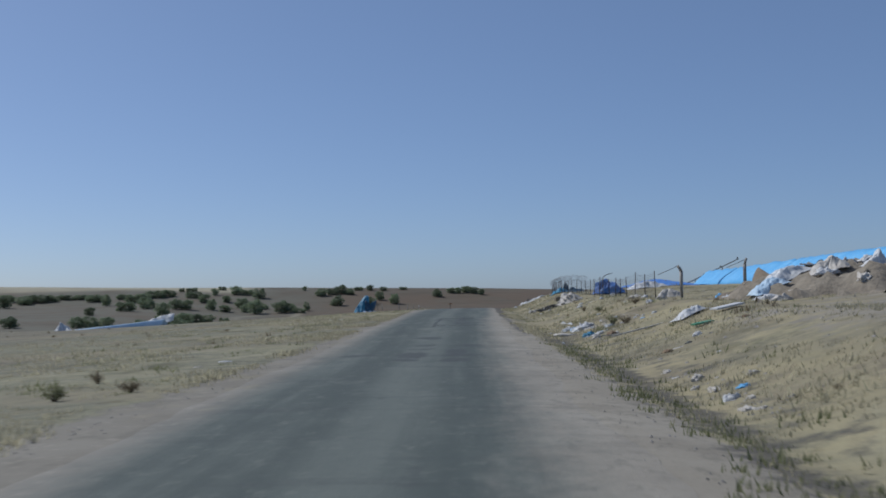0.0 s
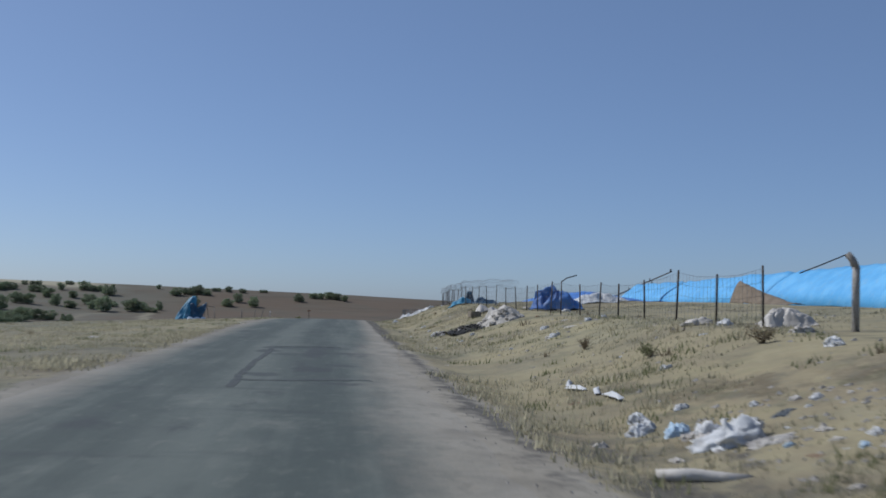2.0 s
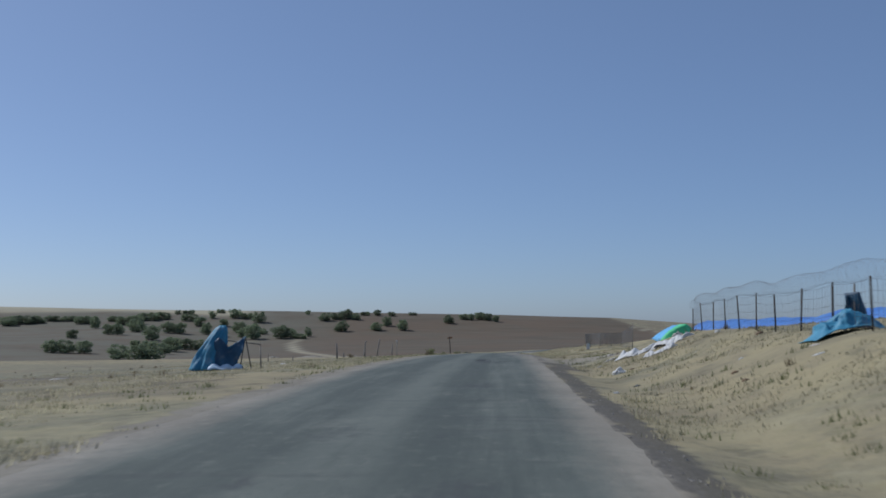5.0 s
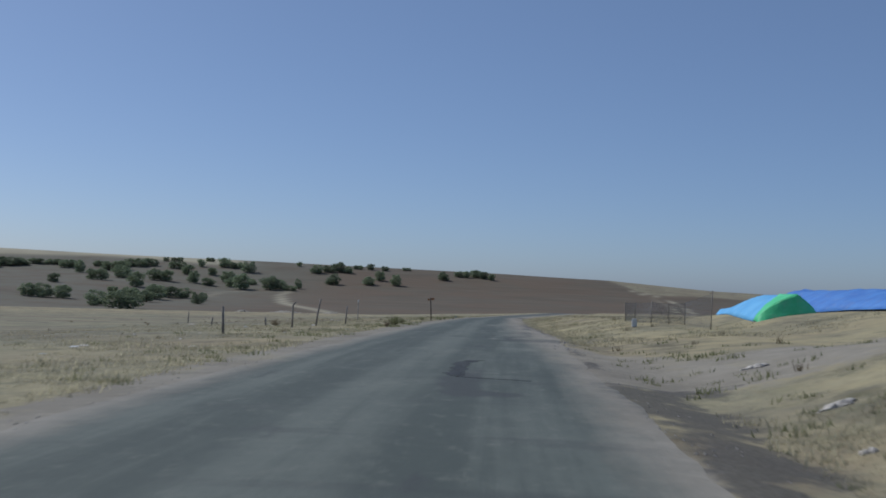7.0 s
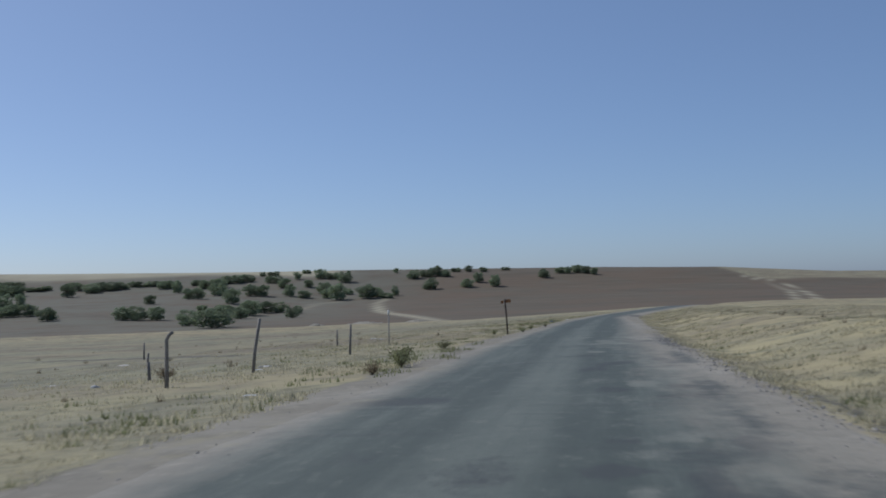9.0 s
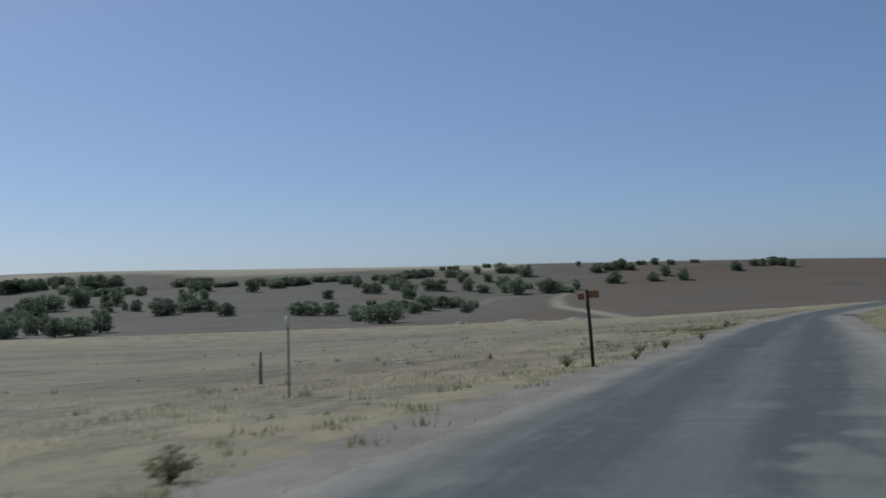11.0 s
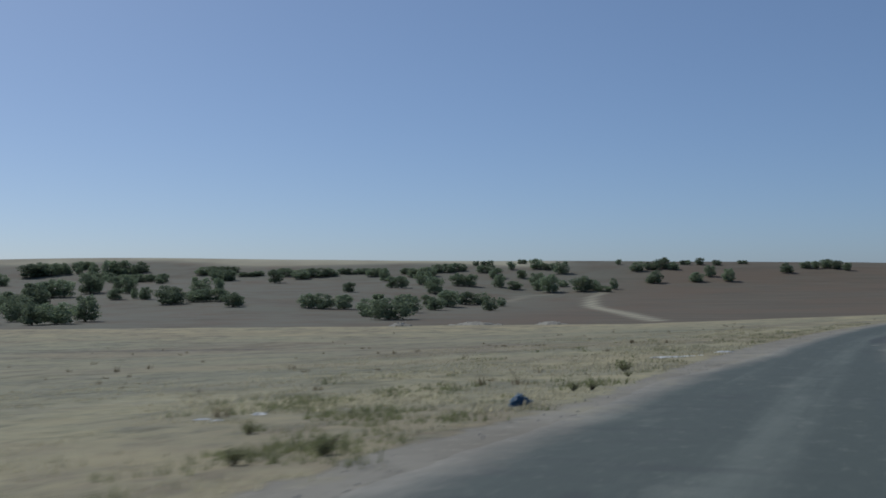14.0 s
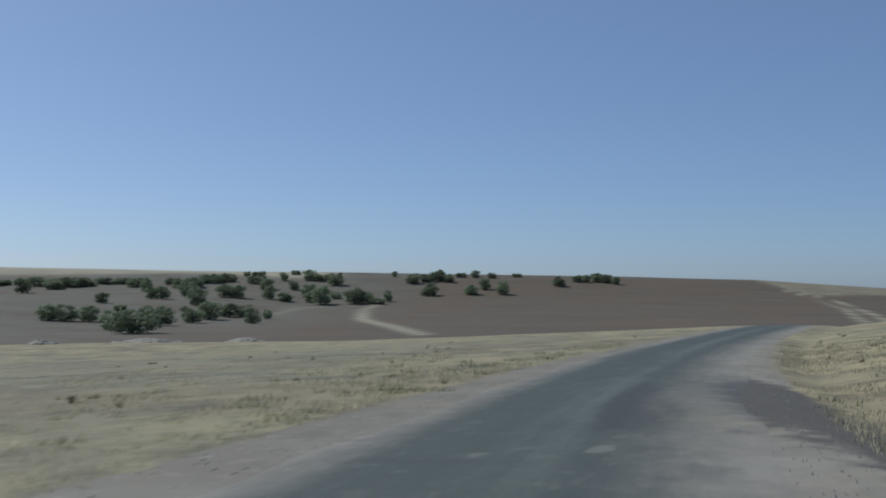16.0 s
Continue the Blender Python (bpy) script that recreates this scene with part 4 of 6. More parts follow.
CAMP_Y = [49.6, 52.0, 54.5, 57.0, 60.0, 62.5, 65.1, 68.3, 70.2] + [72.8 + 2.62 * k for k in range(18)]
CAMP_POSTS = [(float(np.interp(y, [49, 56, 62, 79, 84, 92, 100, 110, 120], [8.1, 7.75, 7.85, 7.7, 7.45, 7.15, 7.2, 7.6, 8.0])), y, 1.25 if k in (0, 2, 7, 8) else 1.02 + 0.03 * (k * 7 % 4)) for k, y in enumerate(CAMP_Y)]
fence, tops = wire_fence(CAMP_POSTS, "rusty mesh fence with razor coil on dark iron posts", 11, 0.023)
coil = []
for (b, lean, h), (b2, lean2, h2) in zip(tops[11:], tops[12:]):
    for k in range(144):
        s = k / 144
        a = 2 * math.pi * (k / 12)
        wide = 0.19 + 0.04 * math.sin(b.y * 1.3 + 3 * s)
        coil.append((b + lean).lerp(b2 + lean2, s) + Vector((math.cos(a) * wide, 0.05 * math.sin(a * 0.37), h + (h2 - h) * s + 0.14 + math.sin(a) * wide)))
bar("razor_coil", coil, 0.0021, M["wire"], fence, "springy coil of grey razor wire", n=3)
b, lean, h = tops[7]
bar("bent_arm", [b + lean + Vector((0, 0, h - 0.03)), b + lean + Vector((0.22, 0.1, h + 0.12)), b + lean + Vector((0.62, 0.2, h + 0.24))], 0.022, M["iron"], fence, n=6)
wire_fence([(7.1, 160.5, 1.1), (7.25, 157.8, 1.1), (7.8, 156.0, 1.15), (8.6, 155.3, 1.1), (9.3, 154.8, 1.15), (9.4, 149.0, 1.75)], "short bent run of wire-mesh fence beside a marker stone", 46, 0.026, "wood", 16)
fallen = thing("fallen_pole", "weathered wooden line pole leaning aslant across the camp", "pole", (20.9, 128.0, float(height(20.9, 128.0))))
gz = float(height(20.9, 128.0))
shaft = bar("shaft", [(0, 0, -0.2), (4.0, 0, 3.55 - gz), (9.75, 0, 6.15 - gz)], 0.085, M["wood"], fallen, n=8, taper=0.65, jitter=0.06, seed=9)
bar("insulator", [(9.6, 0, 6.05 - gz), (9.62, 0, 6.36 - gz)], 0.08, M["iron"], shaft, "dark insulator stub", n=7)
bar("insulator", [(7.6, 0, 5.15 - gz), (7.6, 0, 5.42 - gz)], 0.05, M["iron"], shaft, "dark insulator stub", n=7)
bar("insulator", [(5.6, 0, 4.25 - gz), (5.6, 0, 4.5 - gz)], 0.05, M["iron"], shaft, "dark insulator stub", n=7)
bar("prop", [(8.0, 0.3, float(height(28.9, 128.3)) - gz - 0.2), (7.8, 0.0, 5.3 - gz)], 0.06, M["wood"], fallen, n=6)
bar("prop", [(4.6, 0.2, float(height(25.5, 128.2)) - gz - 0.2), (4.6, 0.0, 3.8 - gz)], 0.05, M["wood"], fallen, n=6)


# field fence on the open side: leaning wooden posts
FIELD_POSTS = [(-10.6, 141.5, 1.05, -0.06, 0), (-10.4, 154.8, 1.10, 0.02, 1), (-10.05, 160.0, 1.5, 0.26, 0), (-9.9, 171.5, 1.15, 0.06, 0), (-12.6, 159.0, 0.5, -0.05, 0),
               (-14.6, 189.0, 0.9, 0.0, 0), (-24.5, 186.0, 0.9, 0.02, 0), (-20.0, 176.0, 0.55, 0.05, 0)]
for k, (x, y, h, lean, bent) in enumerate(FIELD_POSTS):
    p = thing("fence_post", "weathered grey wooden fence post leaning in dry grass" if not bent else "grey fence post with a bent-over top in dry grass", "post",
              on_ground(x, y), group="posts of the field fence")
    pts = [(0, 0, -0.3), (lean * 0.4, 0, h * 0.4), (lean, 0.02, h)]
    if bent:
        pts += [(lean + 0.05, 0.02, h + 0.1), (lean + 0.15, 0.03, h + 0.19)]
    shaft = bar("shaft", pts, 0.055, M["wood"], p, n=7, taper=0.8, jitter=0.12, seed=k)
    bar("wire_loop", [(lean * 0.6 - 0.07, -0.05, h * 0.62), (lean * 0.6 + 0.07, -0.05, h * 0.63), (lean * 0.6 + 0.08, 0.06, h * 0.6)], 0.006, M["wire"], shaft, "thin wire loop", n=4)

marker = thing("marker_post", "thin post with a white painted top at the field edge", "post", on_ground(-10.4, 182.2), group="posts of the field fence")
rod = bar("shaft", [(0, 0, -0.3), (0.01, 0, 1.45)], 0.028, M["concrete"], marker, n=7)
bar("painted_top", [(0.01, 0, 1.44), (0.012, 0, 1.68)], 0.045, M["white"], rod, "white painted top", n=7)
cap = thing("marker_stone", "short white-painted marker stone in dry grass", "marker", on_ground(6.7, 154.0))
part("stone", bm_mesh("stone", boxy(0.24, 0.18, 0.42, 0.03), M["white"]), cap)

# dark signpost by the verge with a rusted arrow plate
sign = thing("signpost", "dark wooden signpost with a rusted orange plate at its top", "signpost", on_ground(-5.1, 188.0), -8)
bar("pole", [(0, 0, -0.4), (-0.055, 0, 0.9), (-0.115, 0, 1.87)], 0.045, M["darkwood"], sign, n=8, taper=0.95, jitter=0.06, seed=4)
plate = boxy(0.26, 0.02, 0.17, 0.004)
arrow = part("plate", bm_mesh("plate", plate, M["rust"]), sign, "rusted orange plate", pose(0.07, 0.0, 1.67, 0, -2, 6))
wing = boxy(0.16, 0.02, 0.15, 0.004)
part("plate", bm_mesh("plate", wing, M["rust"]), sign, "faded rusty plate", pose(-0.25, 0.0, 1.63, 0, -7, 30))
bar("bolt", [(-0.10, -0.03, 0.14), (-0.10, 0.0, 0.14)], 0.012, M["iron"], arrow, "dark iron bolt", n=6)
bar("bolt", [(-0.10, -0.03, 0.04), (-0.10, 0.0, 0.04)], 0.012, M["iron"], arrow, "dark iron bolt", n=6)
# ---- plastic sheeting: stalls, tents, crumpled tarps ----
def sheet(nx, ny, shape, wrinkle=0.06, seed=0):
    """A draped sheet. shape(u, v) gives a point for u, v in 0..1; folds are added along the way."""
    off = Vector((seed * 3.7, seed * 1.3, seed * 5.1))
    verts = []
    for j in range(ny + 1):
        for i in range(nx + 1):
            u, v = i / nx, j / ny
            p = Vector(shape(u, v))
            w = noise.noise(p * 1.1 + off) * 0.6 + noise.noise(p * 2.7 + off) * 0.3 + abs(noise.noise(p * 4.5 + off)) * 0.25
            s = wrinkle * min(1.0, 6 * min(u, 1 - u) + 0.35)
            verts.append(p + Vector((noise.noise(p * 1.7 + off * 2) * s, noise.noise(p * 1.9 - off) * s, w * s)))
    faces = [(j * (nx + 1) + i, j * (nx + 1) + i + 1, (j + 1) * (nx + 1) + i + 1, (j + 1) * (nx + 1) + i) for j in range(ny) for i in range(nx)]
    return verts, faces


def sheet_part(name, nx, ny, shape, material, parent, label="", wrinkle=0.06, seed=0):
    v, f = sheet(nx, ny, shape, wrinkle, seed)
    return solid(part(name, mesh_from(name, v, f, material, True), parent, label), 0.012)


def stall(y0, y1, x, rise, material, label, seed, droop=0.45):
    """A long low shelter: sheeting pulled over a ridge pole on short props."""
    gz = float(height(x, (y0 + y1) / 2))
    ob = thing("tarp_shelter", label, "shelter", (x, (y0 + y1) / 2, gz), group="shelters of the camp")
    half = (y1 - y0) / 2
    ob_x, ob_y = x, (y0 + y1) / 2
    rnd = random.Random(seed)
    sag = rnd.uniform(0.03, 0.09)
    tilt = rnd.uniform(-0.06, 0.06)

    def shape(u, v):
        y = (v * 2 - 1) * half
        g = float(height(x + (u - 0.5) * 5.2, (y0 + y1) / 2 + y)) - gz
        end = 1 - smooth(0.90, 1.0, abs(v * 2 - 1)) * droop
        if y0 == 96.0:
            end *= 0.05 + 0.95 * float(smooth(0.0, 0.55, v))
        top = (rise + tilt * (v * 2 - 1) - sag * math.sin(v * math.pi * 3) ** 2) * end
        ridge = u / 0.42 if u < 0.42 else (1 - u) / 0.58
        return (u - 0.5) * 5.2, y, (g * (1 - ridge) + 0.06 + (top - 0.06) * ridge ** 0.62) if ridge > 0 else g + 0.06

    sheet_part("sheeting", 14, 40, shape, material, ob, wrinkle=0.09, seed=seed)
    for v in (0.004, 0.996):
        def gable(u, w, v=v):
            x, y, z = shape(u, v)
            g = float(height(ob_x + x, ob_y + y)) - gz
            return x, y, g - 0.1 + (z - g + 0.08) * w
        sheet_part("end_sheet", 12, 4, gable, material, ob, wrinkle=0.02, seed=seed + 3)
    low = 0.0 if y0 == 96.0 else rise - 0.25
    bar("ridge_pole", [(-0.26, -half, low), (-0.26, 0, rise - 0.22), (-0.26, half, rise - 0.25)], 0.035, M["wood"], ob, n=6)
    for k in range(4):
        y = (k / 3 * 2 - 1) * (half - 0.4)
        bar("prop", [(-0.26, y, -0.35), (-0.26, y, (rise - 0.2) * (0.3 if k == 0 and y0 == 96.0 else 1.0))], 0.03, M["wood"], ob, n=6)
    return ob


AZURE = "long low shelter of bright azure plastic sheeting on props"
DEEP = "long low shelter of deep blue plastic sheeting behind a fence"
for k, (y0, y1, x, rise, m, lab) in enumerate([
        (45.0, 69.6, 27.4, 2.62, "azure", AZURE), (69.2, 91.6, 27.25, 2.42, "azure", AZURE), (91.2, 112.2, 27.15, 2.05, "azure", AZURE), (111.8, 126.0, 27.0, 2.3, "azure", AZURE), (125.6, 148.0, 27.0, 1.35, "azure", AZURE),
        (96.0, 113.4, 17.8, 0.80, "blue", DEEP), (113.0, 128.4, 17.8, 0.92, "blue", DEEP), (128.0, 164.5, 17.8, 0.98, "blue", DEEP)]):
    stall(y0, y1, x, rise, M[m], lab, 20 + k, 0.08)

# brown canvas on a tilted frame before the sheeting
CX, CY = 23.4, 92.2
gz = float(height(CX, CY))
lean_to = thing("brown_cover", "brown canvas hung over a tilted frame before blue sheeting", "canvas", (CX, CY, gz))


def cover_shape(u, v):
    """Tall at its far end, sinking to the ground at the near one; hung over a bar and leaning on the sheeting."""
    y = -8.5 * u
    g = float(height(CX, CY + y)) - gz
    top = 1.32 * (1 - u) ** 1.5 + 0.10
    over = math.sin(min(v, 0.72) / 0.72 * math.pi / 2)
    drop = max(0.0, (v - 0.72) / 0.28)
    return -0.35 + 1.1 * v, y + 0.1 * math.sin(v * 3), g + 0.02 + top * (over - 0.6 * drop)


sheet_part("canvas", 30, 16, cover_shape, M["canvas"], lean_to, wrinkle=0.10, seed=71)
bar("prop", [(0.45, -0.1, -0.2), (0.45, -0.1, 1.3)], 0.035, M["wood"], lean_to, n=6)
bar("crossbar", [(0.45, -0.05, 1.3), (0.45, -3.0, 0.72), (0.45, -6.5, 0.18)], 0.03, M["wood"], lean_to, n=6)

# collapsed tent, cyan with a green sheet over its near end
gz = float(height(13.3, 150))
tent = thing("collapsed_tent", "sagging tent of cyan sheeting with a green sheet over its front", "tent", (13.3, 150, gz))


def tent_shape(u, y, lift):
    """Across u, along y: the ridge runs level, then sinks to a low tip."""
    s = max(0.0, (y + 0.5) / 17.0)
    left, right = 1.85 * (1 - 0.8 * s ** 1.3), 0.8 * (1 - 0.5 * s)
    ridge = min(1.0, u / 0.66) if u < 0.66 else max(0.0, (1 - u) / 0.34)
    x = (u / 0.66 - 1) * left if u < 0.66 else (u - 0.66) / 0.34 * right
    x += 0.25 * s
    g = float(height(13.3 + x, 150 + y)) - gz
    top = 2.60 - gz - 0.9 * smooth(0.3, 1.0, s) + lift
    return x, y, g + 0.02 + lift + max(top - g, 0.03) * ridge ** 0.72


sheet_part("cyan_sheet", 20, 34, lambda u, v: tent_shape(u, -0.5 + v * 17.0, 0.0), M["azure"], tent, "cyan plastic sheet", 0.05, 3)
sheet_part("green_sheet", 20, 10, lambda u, v: tent_shape(u, -0.62 + v * (0.5 + 2.6 * min(u / 0.66, 1.0) * (1 - 0.6 * abs(u - 0.66))), 0.03), M["green"], tent, "bright green plastic sheet", 0.03, 5)


def green_front(u, v):
    x, y, z = tent_shape(u, -0.62, 0.03)
    g = float(height(13.3 + x, 149.2)) - gz - 0.05
    return x, -0.64 - 0.3 * (1 - v), g + (z - g) * v


sheet_part("green_front", 20, 8, green_front, M["green"], tent, "bright green plastic front", 0.03, 8)
bar("tent_pole", [(0, -0.4, -0.2), (0, -0.4, 2.55 - gz)], 0.03, M["wood"], tent, n=6)
bar("tent_pole", [(0.1, 6.0, -0.2), (0.1, 6.0, 2.3 - gz)], 0.03, M["wood"], tent, n=6)


# standing blue tarp on the open side: sheeting thrown over a pole frame
def teepee(at, turn):
    ob = thing("tarp_tent", "small shelter of faded blue sheeting thrown over poles", "tent", at, turn)
    levels = ((0.0, -0.62, 0.86, 0.75), (0.5, -0.55, 0.72, 0.62), (1.0, -0.42, 0.55, 0.5), (1.5, -0.22, 0.38, 0.36), (1.82, -0.08, 0.26, 0.24), (1.97, -0.02, 0.10, 0.10))

    def wrap(u, v):
        z = 1.97 * v
        cx, rx, ry = (float(np.interp(z, [q[0] for q in levels], [q[k] for q in levels])) for k in (1, 2, 3))
        a = u * 2 * math.pi
        pleat = 1 + (0.10 * math.sin(a * 7 + 3 * v) + 0.07 * math.sin(a * 13 - 5 * v)) * (1 - 0.5 * v)
        return cx + math.cos(a) * rx * pleat, math.sin(a) * ry * pleat, 0.01 + z

    def front(u, v):
        x = -0.45 + 1.45 * u
        top = float(np.interp(x, [-0.45, -0.1, 0.35, 0.95, 1.0], [1.15, 1.45, 0.95, 1.42, 1.38]))
        foot = float(np.interp(x, [-0.45, 0.6, 1.0], [0.02, 0.05, 0.95]))
        return x, -0.70 + 0.25 * v + 0.10 * math.sin(u * 11 + v * 2) + 0.35 * max(u - 0.5, 0), foot + (top - foot) * v

    def lip(u, v):
        x = 0.30 + 0.72 * u
        return x, -0.42 + 0.32 * v + 0.15 * u, 0.98 + 0.46 * u + 0.08 * math.sin(v * math.pi) - 0.10 * v

    sheet_part("outer_sheet", 48, 18, wrap, M["teal"], ob, wrinkle=0.07, seed=7)
    # the side away from the sun: its shade is in the sheet's colour
    flap = sheet_part("front_flap", 26, 16, front, M["navy"], ob, "blue flap with shade put into its colour", 0.07, 11)
    sheet_part("folded_edge", 16, 6, lip, M["teal"], flap, "paler folded edge", 0.05, 9)
    sheet_part("ground_skirt", 30, 8, lambda u, v: (-0.5 + 1.5 * u, -1.05 + 0.6 * v, 0.03 + 0.24 * math.sin(v * math.pi) * (0.5 + 0.5 * abs(math.sin(u * 9)))), M["pale_blue"], ob, "pale crumpled skirt", 0.10, 13)
    bar("pole", [(-0.9, 0, -0.2), (0.0, 0.0, 1.93)], 0.035, M["wood"], ob, n=6)
    bar("pole", [(0.75, -0.2, -0.2), (1.0, -0.15, 1.5)], 0.03, M["wood"], ob, n=6)
    bar("pole", [(1.25, 0.35, -0.2), (1.0, -0.1, 1.45)], 0.03, M["wood"], ob, n=6)
    bar("pole", [(1.75, -0.3, -0.2), (1.6, 0.2, 1.2)], 0.03, M["wood"], ob, n=6)
    bar("crossbar", [(0.2, 0, 1.3), (1.65, 0.15, 1.12)], 0.025, M["wood"], ob, n=6)
    return ob


teepee(on_ground(-12.52, 119.5), 4)


# crumpled tarps heaped on the bank
def on_mound(x, y):
    """The height of the earth mound's flank."""
    return float(height(x, y)) + 0.85 * (1 - float(smooth(0.15, 1.0, math.hypot((x - 12.6) / 4.5, (y - 37) / 6.0))))


def heap(name, label, category, at, length, width, rise, material, seed, peaks, turn=0.0, wrinkle=0.22, rest=height):
    ob = thing(name, label, category, at, turn)

    o = Vector((seed * 2.3, seed * 0.7, 0))
    ct, st = math.cos(radians(turn)), math.sin(radians(turn))

    def shape(u, v):
        x, y = (u - 0.5) * length, (v - 0.5) * width
        edge = (min(1, 3.2 * min(u, 1 - u)) * min(1, 3.2 * min(v, 1 - v))) ** 0.8
        p = Vector((x, y, 0)) * (2.2 / max(width, 0.8)) * 0.6 + o
        fold = (1 - abs(noise.noise(p)) * 1.6) * 0.55 + (0.5 - abs(noise.noise(p * 4.9 + o))) * 0.35 + (1 - abs(noise.noise(p * 2.3)) * 1.5) * 0.3 + noise.noise(p * 0.7) * 0.5 + (0.4 - abs(noise.noise(p * 10.3 - o))) * 0.22
        peak = 0.0
        for px, py, ph, pr in peaks:
            dx, dy = (x / length - px) / pr, (y / width - py) / pr / 1.4
            a = math.atan2(dy, dx)
            pleat = 1 + 0.26 * math.sin(5 * a + seed) + 0.15 * math.sin(11 * a + 2 * seed)
            peak = max(peak, ph * max(0.0, 1 - math.hypot(dx, dy) * pleat * 0.85) ** 0.85)
        g = float(rest(at[0] + x * ct - y * st, at[1] + x * st + y * ct)) - at[2]
        return x, y, g + 0.03 + rise * edge * max(0.06, 0.45 * fold + 0.75 * peak)

    sheet_part("sheeting", 60, 42, shape, material, ob, wrinkle=wrinkle, seed=seed)
    return ob


BIG = [(-0.28, 0, 0.8, 0.28), (0.05, 0.05, 1.0, 0.3), (0.3, -0.05, 0.75, 0.25)]
heap("crumpled_tarp", "crumpled deep blue tarpaulin heaped against posts on the bank", "tarpaulin", on_ground(8.95, 75.0), 2.3, 1.3, 1.2, M["deep"], 31, [(-0.34, 0, 1.05, 0.24), (-0.1, 0.1, 0.72, 0.3), (0.18, -0.05, 0.5, 0.34)], -8, 0.22)
heap("crumpled_tarp", "crumpled blue tarpaulin with a dark upright fold", "tarpaulin", on_ground(7.0, 95.2), 1.6, 1.0, 0.42, M["teal"], 33, BIG, 5)
heap("crumpled_tarp", "dark blue tarpaulin bunched up on the bank", "tarpaulin", on_ground(8.4, 94.0), 1.4, 0.9, 0.42, M["navy"], 35, [(-0.1, 0, 1.0, 0.3), (0.25, 0.0, 0.6, 0.25)], -5)
flag = thing("upright_tarp", "dark bunched sheeting standing on a stake", "tarpaulin", on_ground(7.7, 96.5))
sheet_part("sheeting", 10, 12, lambda u, v: ((u - 0.5) * 0.7 * (1 - 0.6 * v), 0.15 * math.sin(u * 6), 0.02 + 0.75 * v), M["navy"], flag, wrinkle=0.12, seed=36)
bar("stake", [(0, 0, -0.2), (0.02, 0, 1.0)], 0.025, M["wood"], flag, n=6)
heap("white_tarp", "pale grey-white sheeting laid over a low heap", "tarpaulin", on_ground(13.1, 84.5), 3.2, 1.6, 0.5, M["white"], 41, BIG, 0, 0.12)
heap("cloth_heap", "dirty white cloth draped over rubble on the bank", "cloth", on_ground(8.8, 50.2), 1.1, 0.75, 0.36, M["cloth"], 43, BIG, -10, 0.16)
heap("cloth_heap", "dirty pale cloth spread over a stone block", "cloth", on_ground(6.15, 78.6), 0.9, 0.7, 0.40, M["cloth"], 45, [(-0.1, 0, 1.0, 0.3), (0.3, 0.1, 0.5, 0.2)], 20, 0.14)
# fallen blue shelter across the field
boat = thing("fallen_shelter", "fallen low blue sheet between two white bundles in the field", "shelter", on_ground(-40.5, 128.0), 0)
ends = [Vector(on_ground(-45.5, 118)) - Vector(on_ground(-40.5, 128.0)), Vector(on_ground(-38.6, 133)) - Vector(on_ground(-40.5, 128.0))]


def boat_shape(u, v):
    p = ends[0].lerp(ends[1], 0.06 + u * 0.88)
    return p.x, p.y + (v - 0.5) * 2.2, p.z + 0.04 + (0.10 + 0.72 * u) * math.sin(v * math.pi)


sheet_part("blue_sheet", 26, 8, boat_shape, M["pale_blue"], boat, "pale blue sheet", 0.08, 51)
flap = thing("white_flap", "white sheet propped up aslant at the end of a fallen shelter", "plastic sheet", on_ground(-40.2, 133.6))
sheet_part("sheeting", 18, 10, lambda u, v: (-1.6 + 3.5 * u, 0.5 * (v - 0.5), 0.04 + 0.75 * u ** 1.4 + v * (0.65 + 0.9 * u * (1.25 - u))), M["white"], flap, wrinkle=0.12, seed=53)
bar("pole", [(1.2, 0, -0.3), (1.25, 0, 1.25)], 0.04, M["wood"], flap, n=6)
bar("pole", [(-1.2, 0, -0.3), (-1.2, 0, 0.6)], 0.04, M["wood"], flap, n=6)
heap("white_tarp", "low white bundle of sheeting in the field", "tarpaulin", on_ground(-45.9, 117.4), 2.0, 1.2, 0.8, M["white"], 55, [(-0.2, 0, 1.0, 0.25)], 0, 0.14)
heap("white_sheet", "small crumpled white sheet lying on the dry slope", "plastic sheet", on_ground(6.1, 31.6), 1.2, 0.5, 0.2, M["white"], 57, [(-0.2, 0, 0.9, 0.3), (0.25, 0, 1.0, 0.3)], 35, 0.06)
for k, (x, y, length, width, rise, turn, m, lab) in enumerate((
        (10.2, 36.3, 1.9, 0.9, 0.34, 24, "white", "large dusty white sheet dragged up an earth mound"), (9.5, 35.6, 1.3, 0.7, 0.26, 15, "pale_blue", "pale blue plastic sheet at the foot of an earth mound"),
        (11.4, 35.4, 1.2, 0.7, 0.42, -12, "cloth", "dirty cream cloth thrown over an earth mound"), (12.7, 34.8, 0.9, 0.6, 0.36, 10, "white", "crumpled white sheet on top of an earth mound"),
        (10.7, 37.4, 1.1, 0.6, 0.30, 40, "cloth", "grimy pale cloth near the top of an earth mound"), (9.0, 34.2, 0.8, 0.5, 0.2, -20, "white", "torn white sheet beside an earth mound"))):
    heap("plastic_sheet" if m != "cloth" else "cloth_heap", lab, "plastic sheet" if m != "cloth" else "cloth", (x, y, on_mound(x, y)), length, width, rise, M[m], 60 + k, BIG, turn, 0.16, on_mound)
rnd = random.Random(17)
